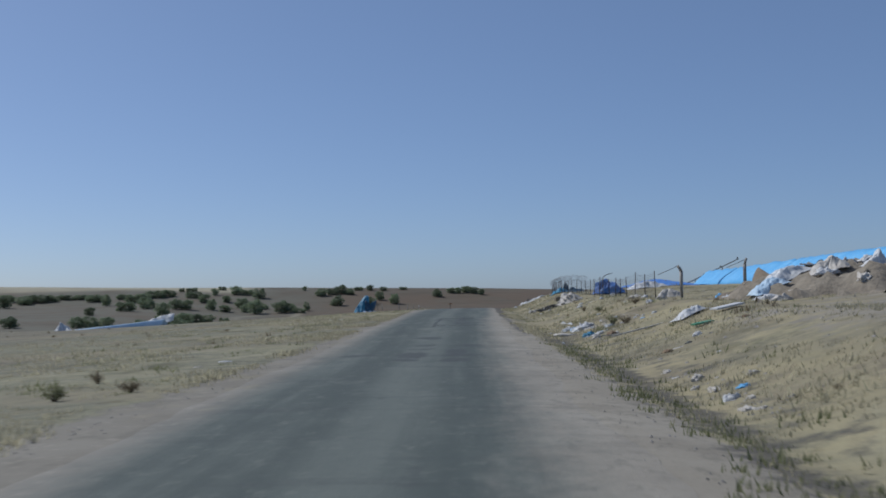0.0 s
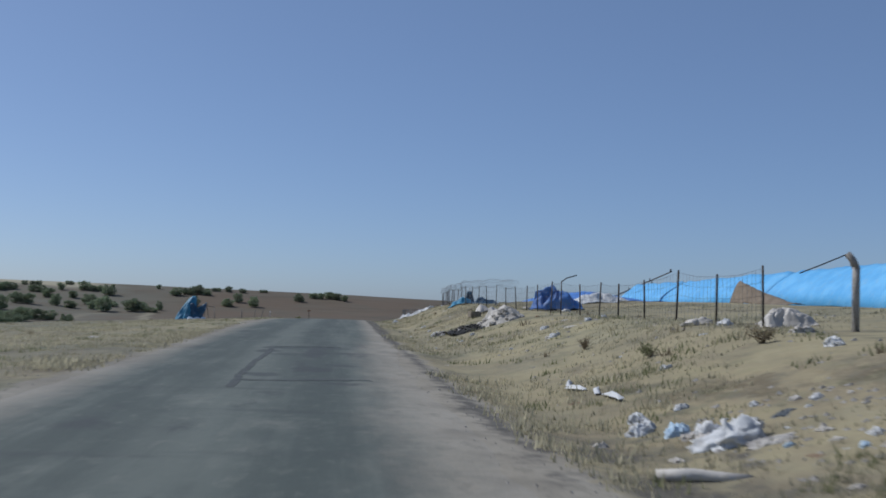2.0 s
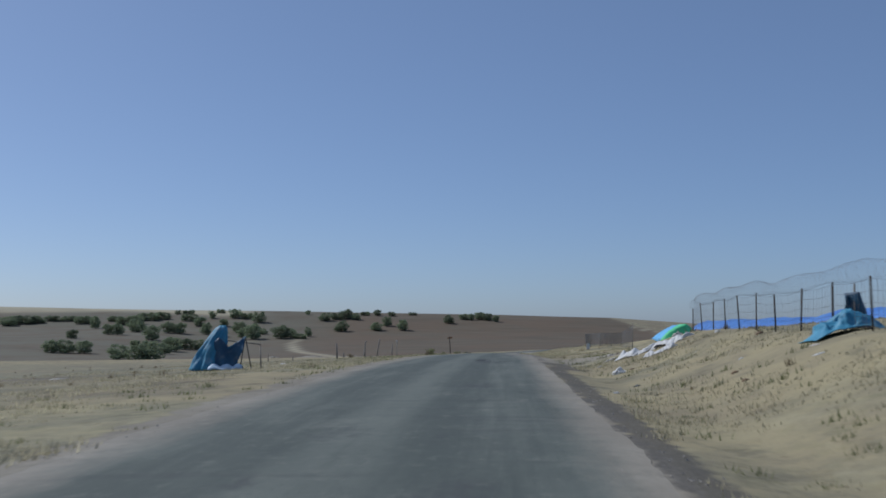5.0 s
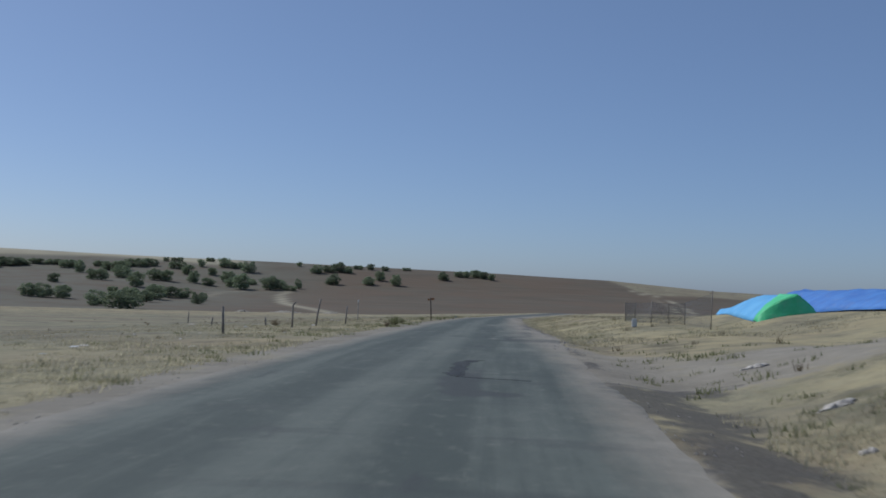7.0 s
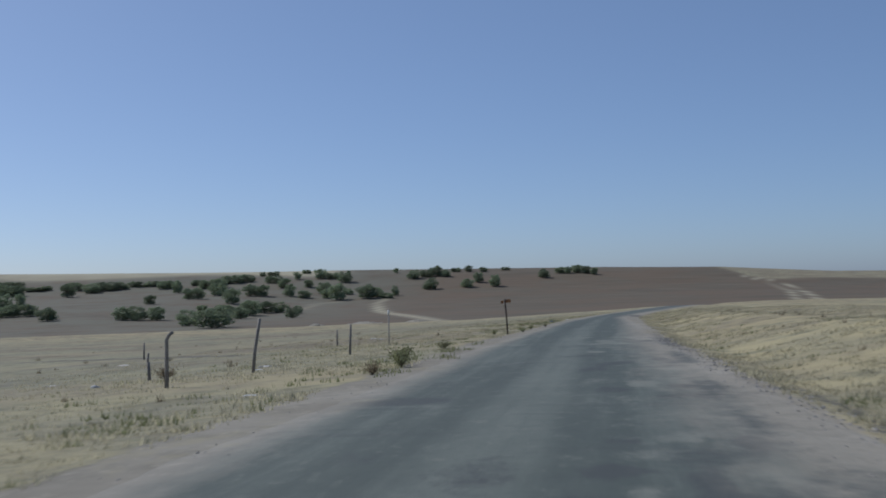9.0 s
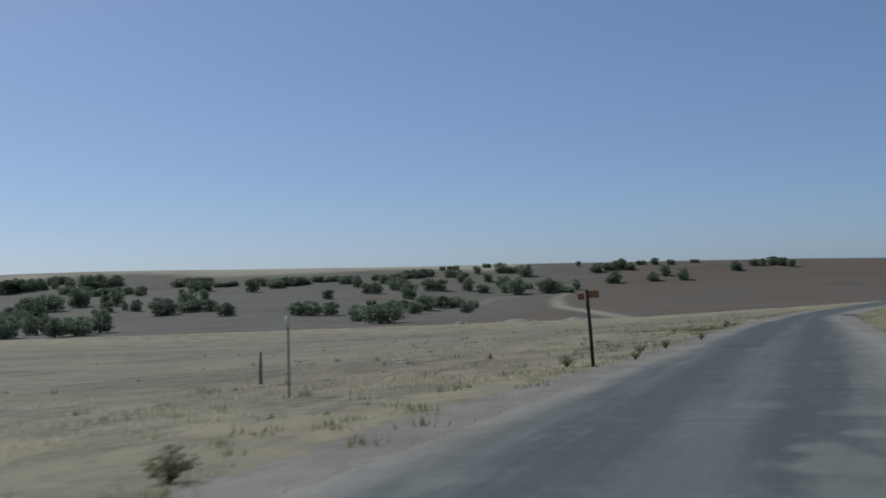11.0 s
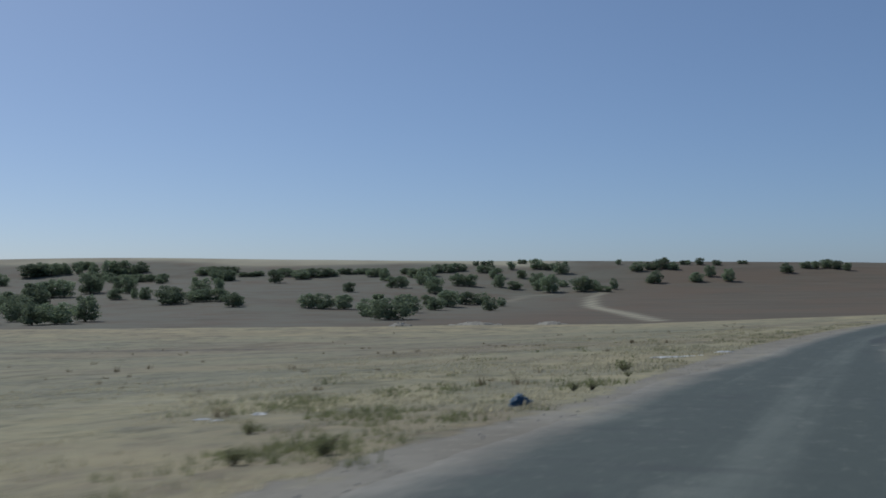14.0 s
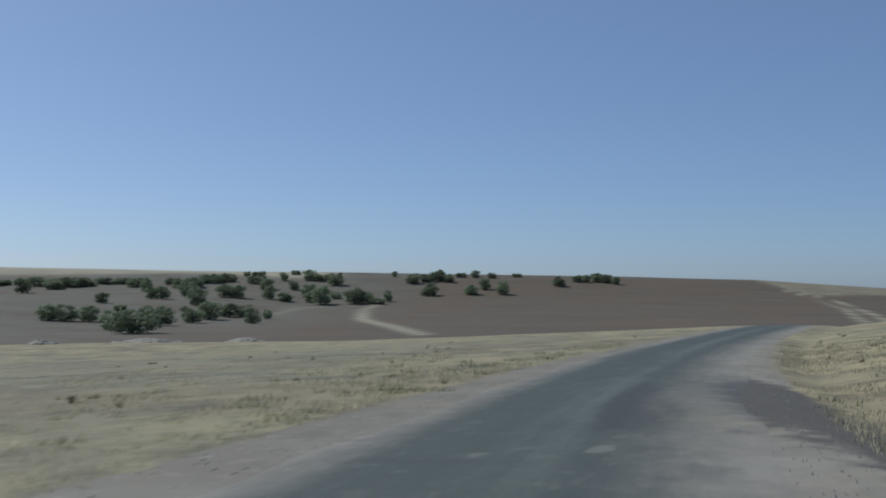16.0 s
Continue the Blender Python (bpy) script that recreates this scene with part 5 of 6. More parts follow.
FILM = [(4.5 + 1.9 * f, 112.7 - 2.6 * f, rnd.uniform(0.45, 0.8)) for f in (0.0, 0.12, 0.22, 0.36, 0.5, 0.64, 0.8, 1.0)] + [(4.9, 108.9, 0.5), (5.2, 108.6, 0.6), (5.6, 108.3, 0.5), (3.5, 106.1, 0.36)]
for k, (x, y, length) in enumerate(FILM):
    heap("white_sheet", "crumpled strip of white plastic film strewn on the slope", "plastic sheet", on_ground(x + rnd.uniform(-0.1, 0.1), y), length, length * rnd.uniform(0.4, 0.7), 0.16, M["white"], 80 + k, BIG, rnd.uniform(-80, 20), 0.16)
# ---- rubble, dumped earth, litter ----
def rock_mesh(name, seed, material, flat=0.75):
    rnd = random.Random(seed)
    bm = bmesh.new()
    bmesh.ops.create_icosphere(bm, subdivisions=1, radius=1.0)
    for v in bm.verts:
        v.co *= 1 + 0.28 * noise.noise(v.co * 1.3 + Vector((seed * 7.1, 0, seed))) + rnd.uniform(-0.1, 0.1)
        v.co.z *= flat
    return bm_mesh(name, bm, material)


STONES = [rock_mesh("stone", k, M["stone"], 0.6 + 0.1 * (k % 4)) for k in range(5)]
ASHES = [rock_mesh("cinder", 40 + k, M["ash"], 0.7) for k in range(3)]
CLODS = [rock_mesh("clod", 20 + k, M["earth"], 0.7) for k in range(3)]


def mound(name, label, category, at, lx, ly, rise, material, seed, stones=0, stone_size=(0.1, 0.3), meshes=None, turn=0.0, ragged=1.0):
    """A heap of loose material with separate pieces lying on it."""
    ob = thing(name, label, category, at, turn)
    n = 44
    verts, faces = [], []
    top = []
    for j in range(n + 1):
        for i in range(n + 1):
            x, y = (i / n - 0.5) * lx, (j / n - 0.5) * ly
            r = math.hypot(x / lx * 2, y / ly * 2) * (1 + ragged * (0.55 * noise.noise(Vector((x * 0.8, y * 0.8, seed * 3.3))) + 0.25 * noise.noise(Vector((x * 2.2, y * 2.2, seed * 1.7))) + 0.2 * (ragged - 1) * noise.noise(Vector((x * 5.1, y * 5.1, seed)))))
            bump = noise.noise(Vector((x * 0.9, y * 0.9, seed))) * 0.5 + noise.noise(Vector((x * 2.6, y * 2.6, seed + 3))) * 0.25 + noise.noise(Vector((x * 6.5, y * 6.5, seed + 5))) * 0.22
            g = float(height(at[0] + x, at[1] + y)) - at[2]
            z = g + rise * (1 - smooth(0.15, 1.0, r)) * (1 + bump * 0.8) - 0.12 * smooth(0.75, 1.0, r)
            verts.append((x, y, z))
    faces = [(j * (n + 1) + i, j * (n + 1) + i + 1, (j + 1) * (n + 1) + i + 1, (j + 1) * (n + 1) + i) for j in range(n) for i in range(n)]
    part("mound_body", mesh_from("mound_body", verts, faces, material, True), ob)
    rnd = random.Random(seed)
    for k in range(stones):
        a, r = rnd.uniform(0, 6.28), rnd.uniform(0, 0.85) ** 0.7
        i = min(n, max(0, int((0.5 + math.cos(a) * r / 2) * n)))
        j = min(n, max(0, int((0.5 + math.sin(a) * r / 2) * n)))
        p = Vector(verts[j * (n + 1) + i])
        s = rnd.uniform(*stone_size)
        data = rnd.choice(meshes or STONES)
        part(data.name.split(".")[0], data, ob, m=pose(p.x, p.y, p.z + s * 0.15, rnd.uniform(-30, 30), rnd.uniform(-30, 30), rnd.uniform(0, 360)) @ Matrix.Diagonal((s, s * rnd.uniform(0.6, 1), s * rnd.uniform(0.6, 1), 1)))
    return ob


mound("rubble_heap", "heap of pale broken stone and plaster on the bank", "rubble", on_ground(5.7, 69.2), 2.3, 2.1, 0.42, M["stone"], 3, 60, (0.05, 0.16))
heap("torn_sheet", "dirty white sheeting draped over a heap of rubble", "plastic sheet", on_ground(5.75, 69.6), 1.7, 1.6, 0.50, M["cloth"], 47, [(-0.2, 0.05, 0.9, 0.3), (0.12, 0.0, 1.0, 0.32), (0.3, 0.1, 0.6, 0.25)], -10, 0.2)
mound("ash_heap", "ragged heap of black ash and charred scraps beside the verge", "ash heap", on_ground(4.55, 69.9), 1.7, 3.2, 0.15, M["ash"], 5, 120, (0.025, 0.09), ASHES + ASHES + STONES[:1] + CLODS[:1], turn=0, ragged=1.8)
mound("rubble_heap", "low spill of charred rubble and pale crumbs beside ash", "rubble", on_ground(3.62, 71.4), 0.7, 1.5, 0.10, M["ash"], 9, 46, (0.025, 0.075), ASHES[:1] + STONES[:3], turn=0, ragged=1.9)
mound("earth_mound", "mound of dumped earth mixed with debris", "mound", on_ground(12.6, 37.0), 9.0, 12.0, 0.85, M["earth"], 7, 44, (0.05, 0.17), CLODS + STONES[:2])
block = thing("stone_block", "squared brown stone block on the bank", "block", on_ground(5.55, 76.3), 18)
part("block", bm_mesh("block", boxy(0.5, 0.42, 0.30, 0.04), M["earth"]), block)


def plank(at, length, width, thick, turn, tilt, material, label, name="plank"):
    ob = thing(name, label, name.replace("_", " "), at, turn)
    part("board", bm_mesh("board", boxy(length, width, thick, 0.008), material), ob, m=pose(0, 0, 0.02, 0, tilt, 0))
    return ob


plank(on_ground(10.9, 39.2, 0.62), 1.7, 0.3, 0.06, 28, -14, M["cloth"], "long pale board lying up an earth mound")
plank(on_ground(10.4, 38.0, 0.5), 1.2, 0.4, 0.05, 40, -14, M["pale_blue"], "dusty blue sheet of board on an earth mound")
plank(on_ground(11.6, 37.2, 0.85), 1.2, 0.35, 0.05, -20, 4, M["white"], "pale broken panel on an earth mound")
plank(on_ground(5.0, 32.2), 2.4, 0.07, 0.045, 16, -12, M["cloth"], "pale wooden pole lying on the slope")
plank(on_ground(4.3, 33.4), 1.1, 0.09, 0.035, -25, -8, M["cloth"], "pale wooden batten among litter")
for k, (x, y, length, turn) in enumerate(((3.62, 47.1, 0.8, 80), (3.55, 46.3, 0.9, 100), (3.72, 45.5, 0.8, 75), (3.72, 44.5, 1.1, 92))):
    heap("film_strip", "thin torn strip of white plastic film on the verge", "plastic film", on_ground(x, y), length * 0.85, 0.085, 0.05, M["white"], 90 + k, BIG, turn, 0.045)
roll = thing("sheet_roll", "long grey-white roll of plastic sheeting on the verge", "plastic roll", on_ground(3.0, 38.35))
bar("loose_strip", [(0.35, -0.1, 0.05), (0.6, -0.2, 0.03), (0.9, -0.45, 0.06), (1.1, -0.5, 0.02)], 0.03, M["white"], roll, "loose white strip", n=6, jitter=0.3, seed=8)
bar("roll_body", [(-0.4, 0.15, 0.04), (-0.1, 0.05, 0.06), (0.15, -0.02, 0.04), (0.4, -0.15, 0.05)], 0.055, M["cloth"], roll, n=9, jitter=0.25, seed=6)
stick = thing("plastic_stick", "thin yellow-green plastic stick leaning in litter", "stick", on_ground(3.6, 38.0))
bar("rod", [(0.2, 0.1, 0.03), (0.48, -0.1, 0.07)], 0.013, M["lime"], stick, n=6)
plank(on_ground(3.75, 71.0, 0.03), 0.9, 0.10, 0.04, 115, 3, M["darkwood"], "dark old board lying on the bank")
plank(on_ground(6.9, 30.3, 0.05), 0.9, 0.4, 0.05, 20, -10, M["white"], "white panel lying on the dry slope")
plank(on_ground(5.75, 28.1, 0.03), 0.55, 0.3, 0.04, 15, -10, M["moss"], "green plastic panel lying on the dry slope")


def scrap_mesh(seed, material, flat=0.5):
    """A crushed bag or rag: sharp folds over a low closed lump with ragged lobes."""
    bm = bmesh.new()
    bmesh.ops.create_icosphere(bm, subdivisions=4, radius=1.0)
    o = Vector((seed * 4.3, seed * 2.1, seed))
    for v in bm.verts:
        c = v.co.copy()
        lobe = 1 + 0.75 * noise.noise(Vector((c.x, c.y, 0)) * 1.3 + o)
        fold = 0.6 * (0.35 - abs(noise.noise(c * 1.9 + o))) + 0.34 * (0.3 - abs(noise.noise(c * 4.1 + o))) + 0.16 * (0.3 - abs(noise.noise(c * 8.5 + o)))
        v.co = Vector((c.x * lobe, c.y * lobe * 0.85, c.z)) * (0.95 + fold)
        v.co.z = max(v.co.z * flat * (0.5 + 0.7 * abs(noise.noise(Vector((c.x, c.y, 0)) * 1.7 - o))) * 1.6, -0.1)
    return bm_mesh("crumpled_film", bm, material, True)


def flat_scrap(seed, material):
    """A ragged flat sheet lying in low creases."""
    o = Vector((seed * 3.1, seed, 2))
    n = 16
    verts = []
    for j in range(n + 1):
        for i in range(n + 1):
            x, y = i / n * 2 - 1, j / n * 2 - 1
            r = 1 + 0.4 * noise.noise(Vector((x, y, 0)) * 1.6 + o) + 0.2 * noise.noise(Vector((x, y, 0)) * 5 + o)
            z = 0.05 + 0.30 * max(0.0, 0.42 - abs(noise.noise(Vector((x * 1.8, y * 1.8, 0)) + o))) + 0.12 * max(0, 0.3 - abs(noise.noise(Vector((x * 4.5, y * 4.5, 1)) + o)))
            edge = max(abs(x), abs(y))
            verts.append((x * r, y * r * 0.7, z * (1 - 0.8 * edge ** 4) - 0.02))
    low = [(x, y, -0.06) for x, y, z in verts]
    k = (n + 1) ** 2
    faces = [(j * (n + 1) + i, j * (n + 1) + i + 1, (j + 1) * (n + 1) + i + 1, (j + 1) * (n + 1) + i) for j in range(n) for i in range(n)]
    rim = [i for i in range(n + 1)] + [(j + 1) * (n + 1) + n for j in range(n)] + [n * (n + 1) + n - 1 - i for i in range(n)] + [(n - 1 - j) * (n + 1) for j in range(n - 1)]
    faces += [(b, a, a + k, b + k) for a, b in zip(rim, rim[1:] + rim[:1])]
    return mesh_from("crumpled_film", verts + low, faces, material)


SCRAPS = {m: [scrap_mesh(k + 10 * i, M[m], 0.4 + 0.1 * k) for k in range(3)] + [flat_scrap(k + 7 * i, M[m]) for k in range(2)]
          for i, m in enumerate(("white", "cloth", "azure", "card", "teal", "navy", "slate", "pale_blue"))}
LOOKS = {"white": ("crushed white plastic bag lying in dry grass", "plastic bag"), "cloth": ("dirty pale rag lying on the ground", "rag"),
         "azure": ("crumpled blue plastic bag on the ground", "plastic bag"), "card": ("scrap of brown cardboard on the ground", "cardboard"),
         "pale_blue": ("pale blue plastic bag lying at the field edge", "plastic bag"),
         "slate": ("crushed dark grey plastic film lying in litter", "plastic film"),
         "navy": ("dark blue-green plastic bag dumped beside the verge", "plastic bag"),
         "teal": ("dusty blue-green plastic bag beside the verge", "plastic bag")}


def scrap(x, y, size, m, seed, long=1.0, group="", flat=False, tall=1.0):
    label, cat = LOOKS[m]
    lift = 0.85 * (1 - float(smooth(0.15, 1.0, math.hypot((x - 12.6) / 4.5, (y - 37) / 6.0)))) - 0.02
    ob = thing(cat.replace(" ", "_"), label, cat, on_ground(x, y, max(lift, 0)), seed * 57 % 360, group)
    ob.matrix_world = lie(x, y, seed * 57 % 360, max(lift, 0))
    kind = (3 + seed % 2) if flat or seed % 4 == 3 else seed % 3
    part("film", SCRAPS[m][kind], ob, m=Matrix.Diagonal((size * long * 0.72, size * 0.72, size * 0.72 * tall, 1)))
    return ob


DUMP = [(3.8, 39.7, 0.40, "white"), (3.55, 40.9, 0.22, "pale_blue"), (3.75, 40.3, 0.24, "white"), (4.0, 39.3, 0.28, "cloth"), (3.25, 41.4, 0.2, "white"), (3.4, 41.6, 0.16, "white"), (4.05, 40.2, 0.26, "white"), (4.6, 40.4, 0.20, "slate"), (3.47, 42.2, 0.18, "white"), (3.4, 41.9, 0.10, "cloth"),
        (3.64, 36.1, 0.24, "teal"), (3.7, 35.8, 0.15, "white"), (3.9, 35.6, 0.18, "white"), (3.75, 34.6, 0.16, "cloth"), (4.15, 34.2, 0.2, "card"), (4.05, 36.5, 0.20, "cloth"),
        (4.4, 37.2, 0.16, "white"), (3.55, 39.9, 0.2, "cloth"), (4.2, 24.4, 0.15, "card"), (4.5, 24.7, 0.16, "cloth"), (3.7, 18.6, 0.16, "cloth"), (3.5, 14.4, 0.13, "cloth"), (3.55, 15.6, 0.14, "white")]
EDGE = [(7.4, 51.5, 0.34, "cloth"), (7.8, 51.0, 0.22, "white"), (3.55, 20.7, 0.09, "cloth"), (3.5, 19.6, 0.08, "white"), (3.46, 17.6, 0.09, "cloth"), (3.75, 15.2, 0.08, "cloth"), (3.64, 14.2, 0.08, "cloth"), (3.95, 18.2, 0.09, "cloth"), (3.6, 16.8, 0.14, "cloth"), (3.95, 16.4, 0.11, "azure"), (4.3, 17.3, 0.11, "cloth"), (4.7, 21.5, 0.08, "white"), (3.5, 20.6, 0.08, "cloth"),
        (5.2, 26.0, 0.14, "white"), (6.9, 44.0, 0.2, "white"), (8.4, 52.8, 0.26, "cloth"), (7.9, 47.4, 0.22, "cloth"), (3.44, 71.9, 0.2, "white"), (5.2, 71.5, 0.2, "cloth"), (5.0, 71.7, 0.14, "white"), (3.6, 70.2, 0.16, "cloth"), (3.7, 71.2, 0.18, "white"), (5.6, 60.0, 0.14, "white"),
        (6.6, 62.0, 0.2, "cloth"), (9.0, 73.2, 0.24, "white"), (8.6, 80.5, 0.2, "cloth"), (7.5, 60.5, 0.14, "white"), (5.9, 57.8, 0.22, "cloth"), (5.2, 56.5, 0.16, "white")]
STREWN = [(4.2, 115.2, 0.16, "cloth"), (6.9, 115.2, 0.2, "cloth"), (3.46, 106.1, 0.2, "white"),
          (10.3, 125.5, 0.34, "cloth"), (10.9, 126.8, 0.3, "white"), (11.6, 126.0, 0.34, "teal"), (4.9, 122.5, 0.16, "cloth"), (9.3, 123.0, 0.26, "cloth"), (7.9, 116.0, 0.22, "card")]
MOUND = [(10.7, 38.7, 0.42, "white"), (10.9, 38.2, 0.34, "cloth"), (10.5, 39.0, 0.3, "white"), (11.0, 37.6, 0.36, "white"), (10.2, 38.9, 0.26, "cloth"), (12.9, 36.2, 0.4, "white"), (9.6, 36.0, 0.35, "cloth"), (9.9, 38.6, 0.4, "white"), (10.3, 40.6, 0.36, "cloth"), (11.2, 35.2, 0.4, "white"), (12.2, 36.0, 0.34, "cloth"), (10.0, 34.4, 0.3, "cloth"),
         (8.6, 37.5, 0.26, "white"), (9.2, 33.0, 0.3, "cloth"), (11.8, 33.4, 0.4, "cloth"), (10.6, 37.4, 0.4, "teal"), (9.1, 41.0, 0.3, "azure")]
FIELD = [(-28.4, 129.6, 0.5, "white"), (-17.4, 113.3, 0.4, "cloth"), (-11.9, 130.0, 0.22, "white"), (-10.8, 136.6, 0.12, "white"), (-15.1, 201.3, 0.24, "white"), (-4.3, 227.6, 0.24, "navy"), (-6.25, 26.2, 0.17, "white"), (-6.5, 24.6, 0.12, "cloth"), (-8.6, 66.0, 0.3, "cloth"), (-12.0, 131.0, 0.22, "cloth"), (-10.4, 161.6, 0.16, "white"), (-10.7, 163.2, 0.34, "cloth"),
         (-7.0, 150.5, 0.14, "white"), (-14.1, 198.9, 0.22, "white"), (-14.8, 199.0, 0.18, "card"), (-5.5, 206.8, 0.24, "pale_blue"), (-5.2, 207.1, 0.2, "white"), (-4.7, 209.6, 0.07, "white"),
         (-8.4, 226.6, 0.20, "white"), (-8.9, 225.7, 0.14, "white"), (-8.5, 225.5, 0.12, "white"), (-4.0, 247.9, 0.13, "white")]
FIELD_END = [(-3.5, 250.2, 0.31, "white"), (-3.35, 250.4, 0.22, "white"), (-5.0, 246.5, 0.25, "white"), (-4.6, 246.8, 0.22, "white"), (-5.35, 247.0, 0.20, "white"), (-5.15, 246.9, 0.25, "white"), (-4.95, 247.0, 0.28, "white"), (-4.75, 247.1, 0.23, "white"), (-4.5, 247.4, 0.20, "white"), (-4.3, 247.5, 0.17, "white"),
             (-37.0, 135.5, 0.4, "cloth"), (-16.0, 160.0, 0.22, "cloth"), (-22.0, 178.0, 0.3, "cloth")]
rnd = random.Random(61)
SPECKS = [(float(road_x(y)) + rnd.uniform(4.2, 9.0), y, rnd.uniform(0.05, 0.13), rnd.choice(("white", "white", "cloth", "slate", "card"))) for y in (rnd.uniform(22, 118) for _ in range(46))]
SPECKS += [(rnd.uniform(3.5, 6.0), rnd.uniform(35.5, 41.5), rnd.uniform(0.04, 0.10), rnd.choice(("white", "cloth", "white", "pale_blue"))) for _ in range(44)]
SPECKS += [(rnd.uniform(-14, -5), rnd.uniform(90, 170), rnd.uniform(0.06, 0.12), rnd.choice(("white", "cloth"))) for _ in range(12)]
for g, rows in (("small litter strewn about", SPECKS), ("litter of the dump", DUMP), ("litter on the bank", EDGE), ("litter of the earth mound", MOUND), ("white sheets strewn about", STREWN), ("litter on the field", FIELD), ("litter at the field edge", FIELD_END)):
    for k, (x, y, s, m) in enumerate(rows):
        scrap(x, y, s, m, k, 1.9 if g.startswith("white") else 1.25, g, "field" in g and m != "navy", 1.45 if s > 0.35 and g.startswith("litter of the dump") else 1.25)

# pale spoil heaps at the field's brow
for k, (x, y, s) in enumerate([(-49, 356, 5.0), (-38, 357, 3.2), (-58, 350, 2.6)]):
    mound("spoil_heap", "low pale heap of spoil at the brow of the field", "mound", on_ground(x, y), s * 1.6, s, 0.4, M["spoil"], 60 + k, 5, (0.1, 0.2))

# fine stones and crumbs of litter, too many to count
rnd = random.Random(77)
verts, faces = [], []


def crumb(x, y, s, dz=0.0):
    b = len(verts)
    z = float(height(x, y)) + dz
    a = rnd.uniform(0, 6.28)
    for k in range(4):
        verts.append((x + math.cos(a + k * 1.57) * s * rnd.uniform(0.6, 1.2), y + math.sin(a + k * 1.57) * s * rnd.uniform(0.6, 1.2), z - 0.01))
    verts.append((x + rnd.uniform(-0.4, 0.4) * s, y + rnd.uniform(-0.4, 0.4) * s, z + s * rnd.uniform(0.15, 0.55)))
    faces.extend((b + k, b + (k + 1) % 4, b + 4) for k in range(4))


for _ in range(5000):
    y = rnd.uniform(4, 290)
    d = rnd.choice((rnd.uniform(2.5, 4.6), rnd.uniform(2.5, 4.6), -rnd.uniform(2.6, 3.8)))
    crumb(float(road_x(y)) + d, y, rnd.choice((0.01, 0.012, 0.016, 0.02, 0.026)))
for _ in range(1300):
    y = rnd.uniform(132, 182)
    crumb(float(road_x(y)) + rnd.gauss(3.2, 0.4), y, rnd.choice((0.015, 0.025, 0.035, 0.05)))
for _ in range(160):
    crumb(rnd.uniform(3.4, 5.6), rnd.uniform(37.5, 41.5), rnd.choice((0.03, 0.05, 0.07)))
for _ in range(120):
    crumb(rnd.uniform(3.4, 3.8), rnd.uniform(13, 20.5), rnd.choice((0.03, 0.05)))
for _ in range(700):
    crumb(rnd.uniform(3, 12), rnd.uniform(14, 75), rnd.choice((0.03, 0.05, 0.08)))
tagged(new("gravel", mesh_from("gravel", verts, faces, M["concrete"])), "loose pale gravel and crumbs of rubble along the verge", "gravel", kind="stuff")
# ---- dry grass, weeds and thistles ----
def blades(spots, seed, tall, spread_r, count):
    """Thin pointed blades in tufts about the spots (x, y, size)."""
    g = np.random.default_rng(seed)
    at = np.repeat(np.array(spots, float), count, axis=0)
    n = len(at)
    a, r = g.uniform(0, 6.28, n), g.uniform(0, spread_r, n) * at[:, 2]
    px, py = at[:, 0] + np.cos(a) * r, at[:, 1] + np.sin(a) * r
    z = height(px, py)
    h = tall * at[:, 2] * g.uniform(0.45, 1.2, n)
    w = 0.008 + 0.016 * at[:, 2] * g.random(n)
    lx, ly, t = g.uniform(-0.6, 0.6, n) * h, g.uniform(-0.6, 0.6, n) * h, g.uniform(0, 3.14, n)
    cw, sw = np.cos(t) * w, np.sin(t) * w
    verts = np.stack([np.stack([px - cw, py - sw, z - 0.03], -1), np.stack([px + cw, py + sw, z - 0.03], -1), np.stack([px + lx, py + ly, z + h], -1)], 1).reshape(-1, 3)
    return verts.tolist(), np.arange(3 * n).reshape(-1, 3).tolist()


def sward(g, n, near, far, left, lowest):
    """Scattered spots of grass on one side, thicker near the verge, in uneven patches."""
    y = g.uniform(2, 300, n)
    d = near + (far - near) * g.random(n) ** 1.6
    x = road_x(y) + np.where(left, -d, d)
    edge = np.where(left, np.interp(y, [12, 56, 85, 118, 177, 196, 250], [3.5, 3.0, 3.8, 4.3, 4.5, 3.8, 4.1]), np.interp(y, [0, 30, 60, 85, 100, 118, 150, 250], [4.5, 4.0, 3.7, 3.8, 4.6, 4.8, 3.7, 4.0]))
    patch = np.array([noise.noise(Vector((a * 0.22, b * 0.16, 2.0))) + 0.5 * noise.noise(Vector((a * 0.9, b * 0.7, 5.0))) for a, b in zip(x, y)])
    keep = (patch > lowest) & (d > edge - 0.2) & ~((y > 116) & (y < 138) & (~left) & (d < 16))
    return np.stack([x, y, g.uniform(0.45, 1.3, n)], -1)[keep]


g = np.random.default_rng(9)
spots = np.concatenate([sward(g, 34000, 3.0, 22, np.ones(34000, bool), -0.12), sward(g, 30000, 3.2, 16, np.zeros(30000, bool), -0.15)])
v, f = blades(spots, 3, 0.066, 0.30, 9)
tagged(new("dry_grass", mesh_from("dry_grass", v, f, M["straw"])), "short dry straw-coloured grass along the verges", "grass", kind="stuff")
spots = np.concatenate([sward(g, 9000, 3.4, 12, np.ones(9000, bool), 0.16), sward(g, 9000, 3.6, 11, np.zeros(9000, bool), 0.16)])
v, f = blades(spots, 7, 0.12, 0.30, 11)
tagged(new("tall_grass", mesh_from("tall_grass", v, f, M["straw"])), "taller dry golden grass in patches beside the verges", "grass", kind="stuff")
rnd = random.Random(9)
weeds = []
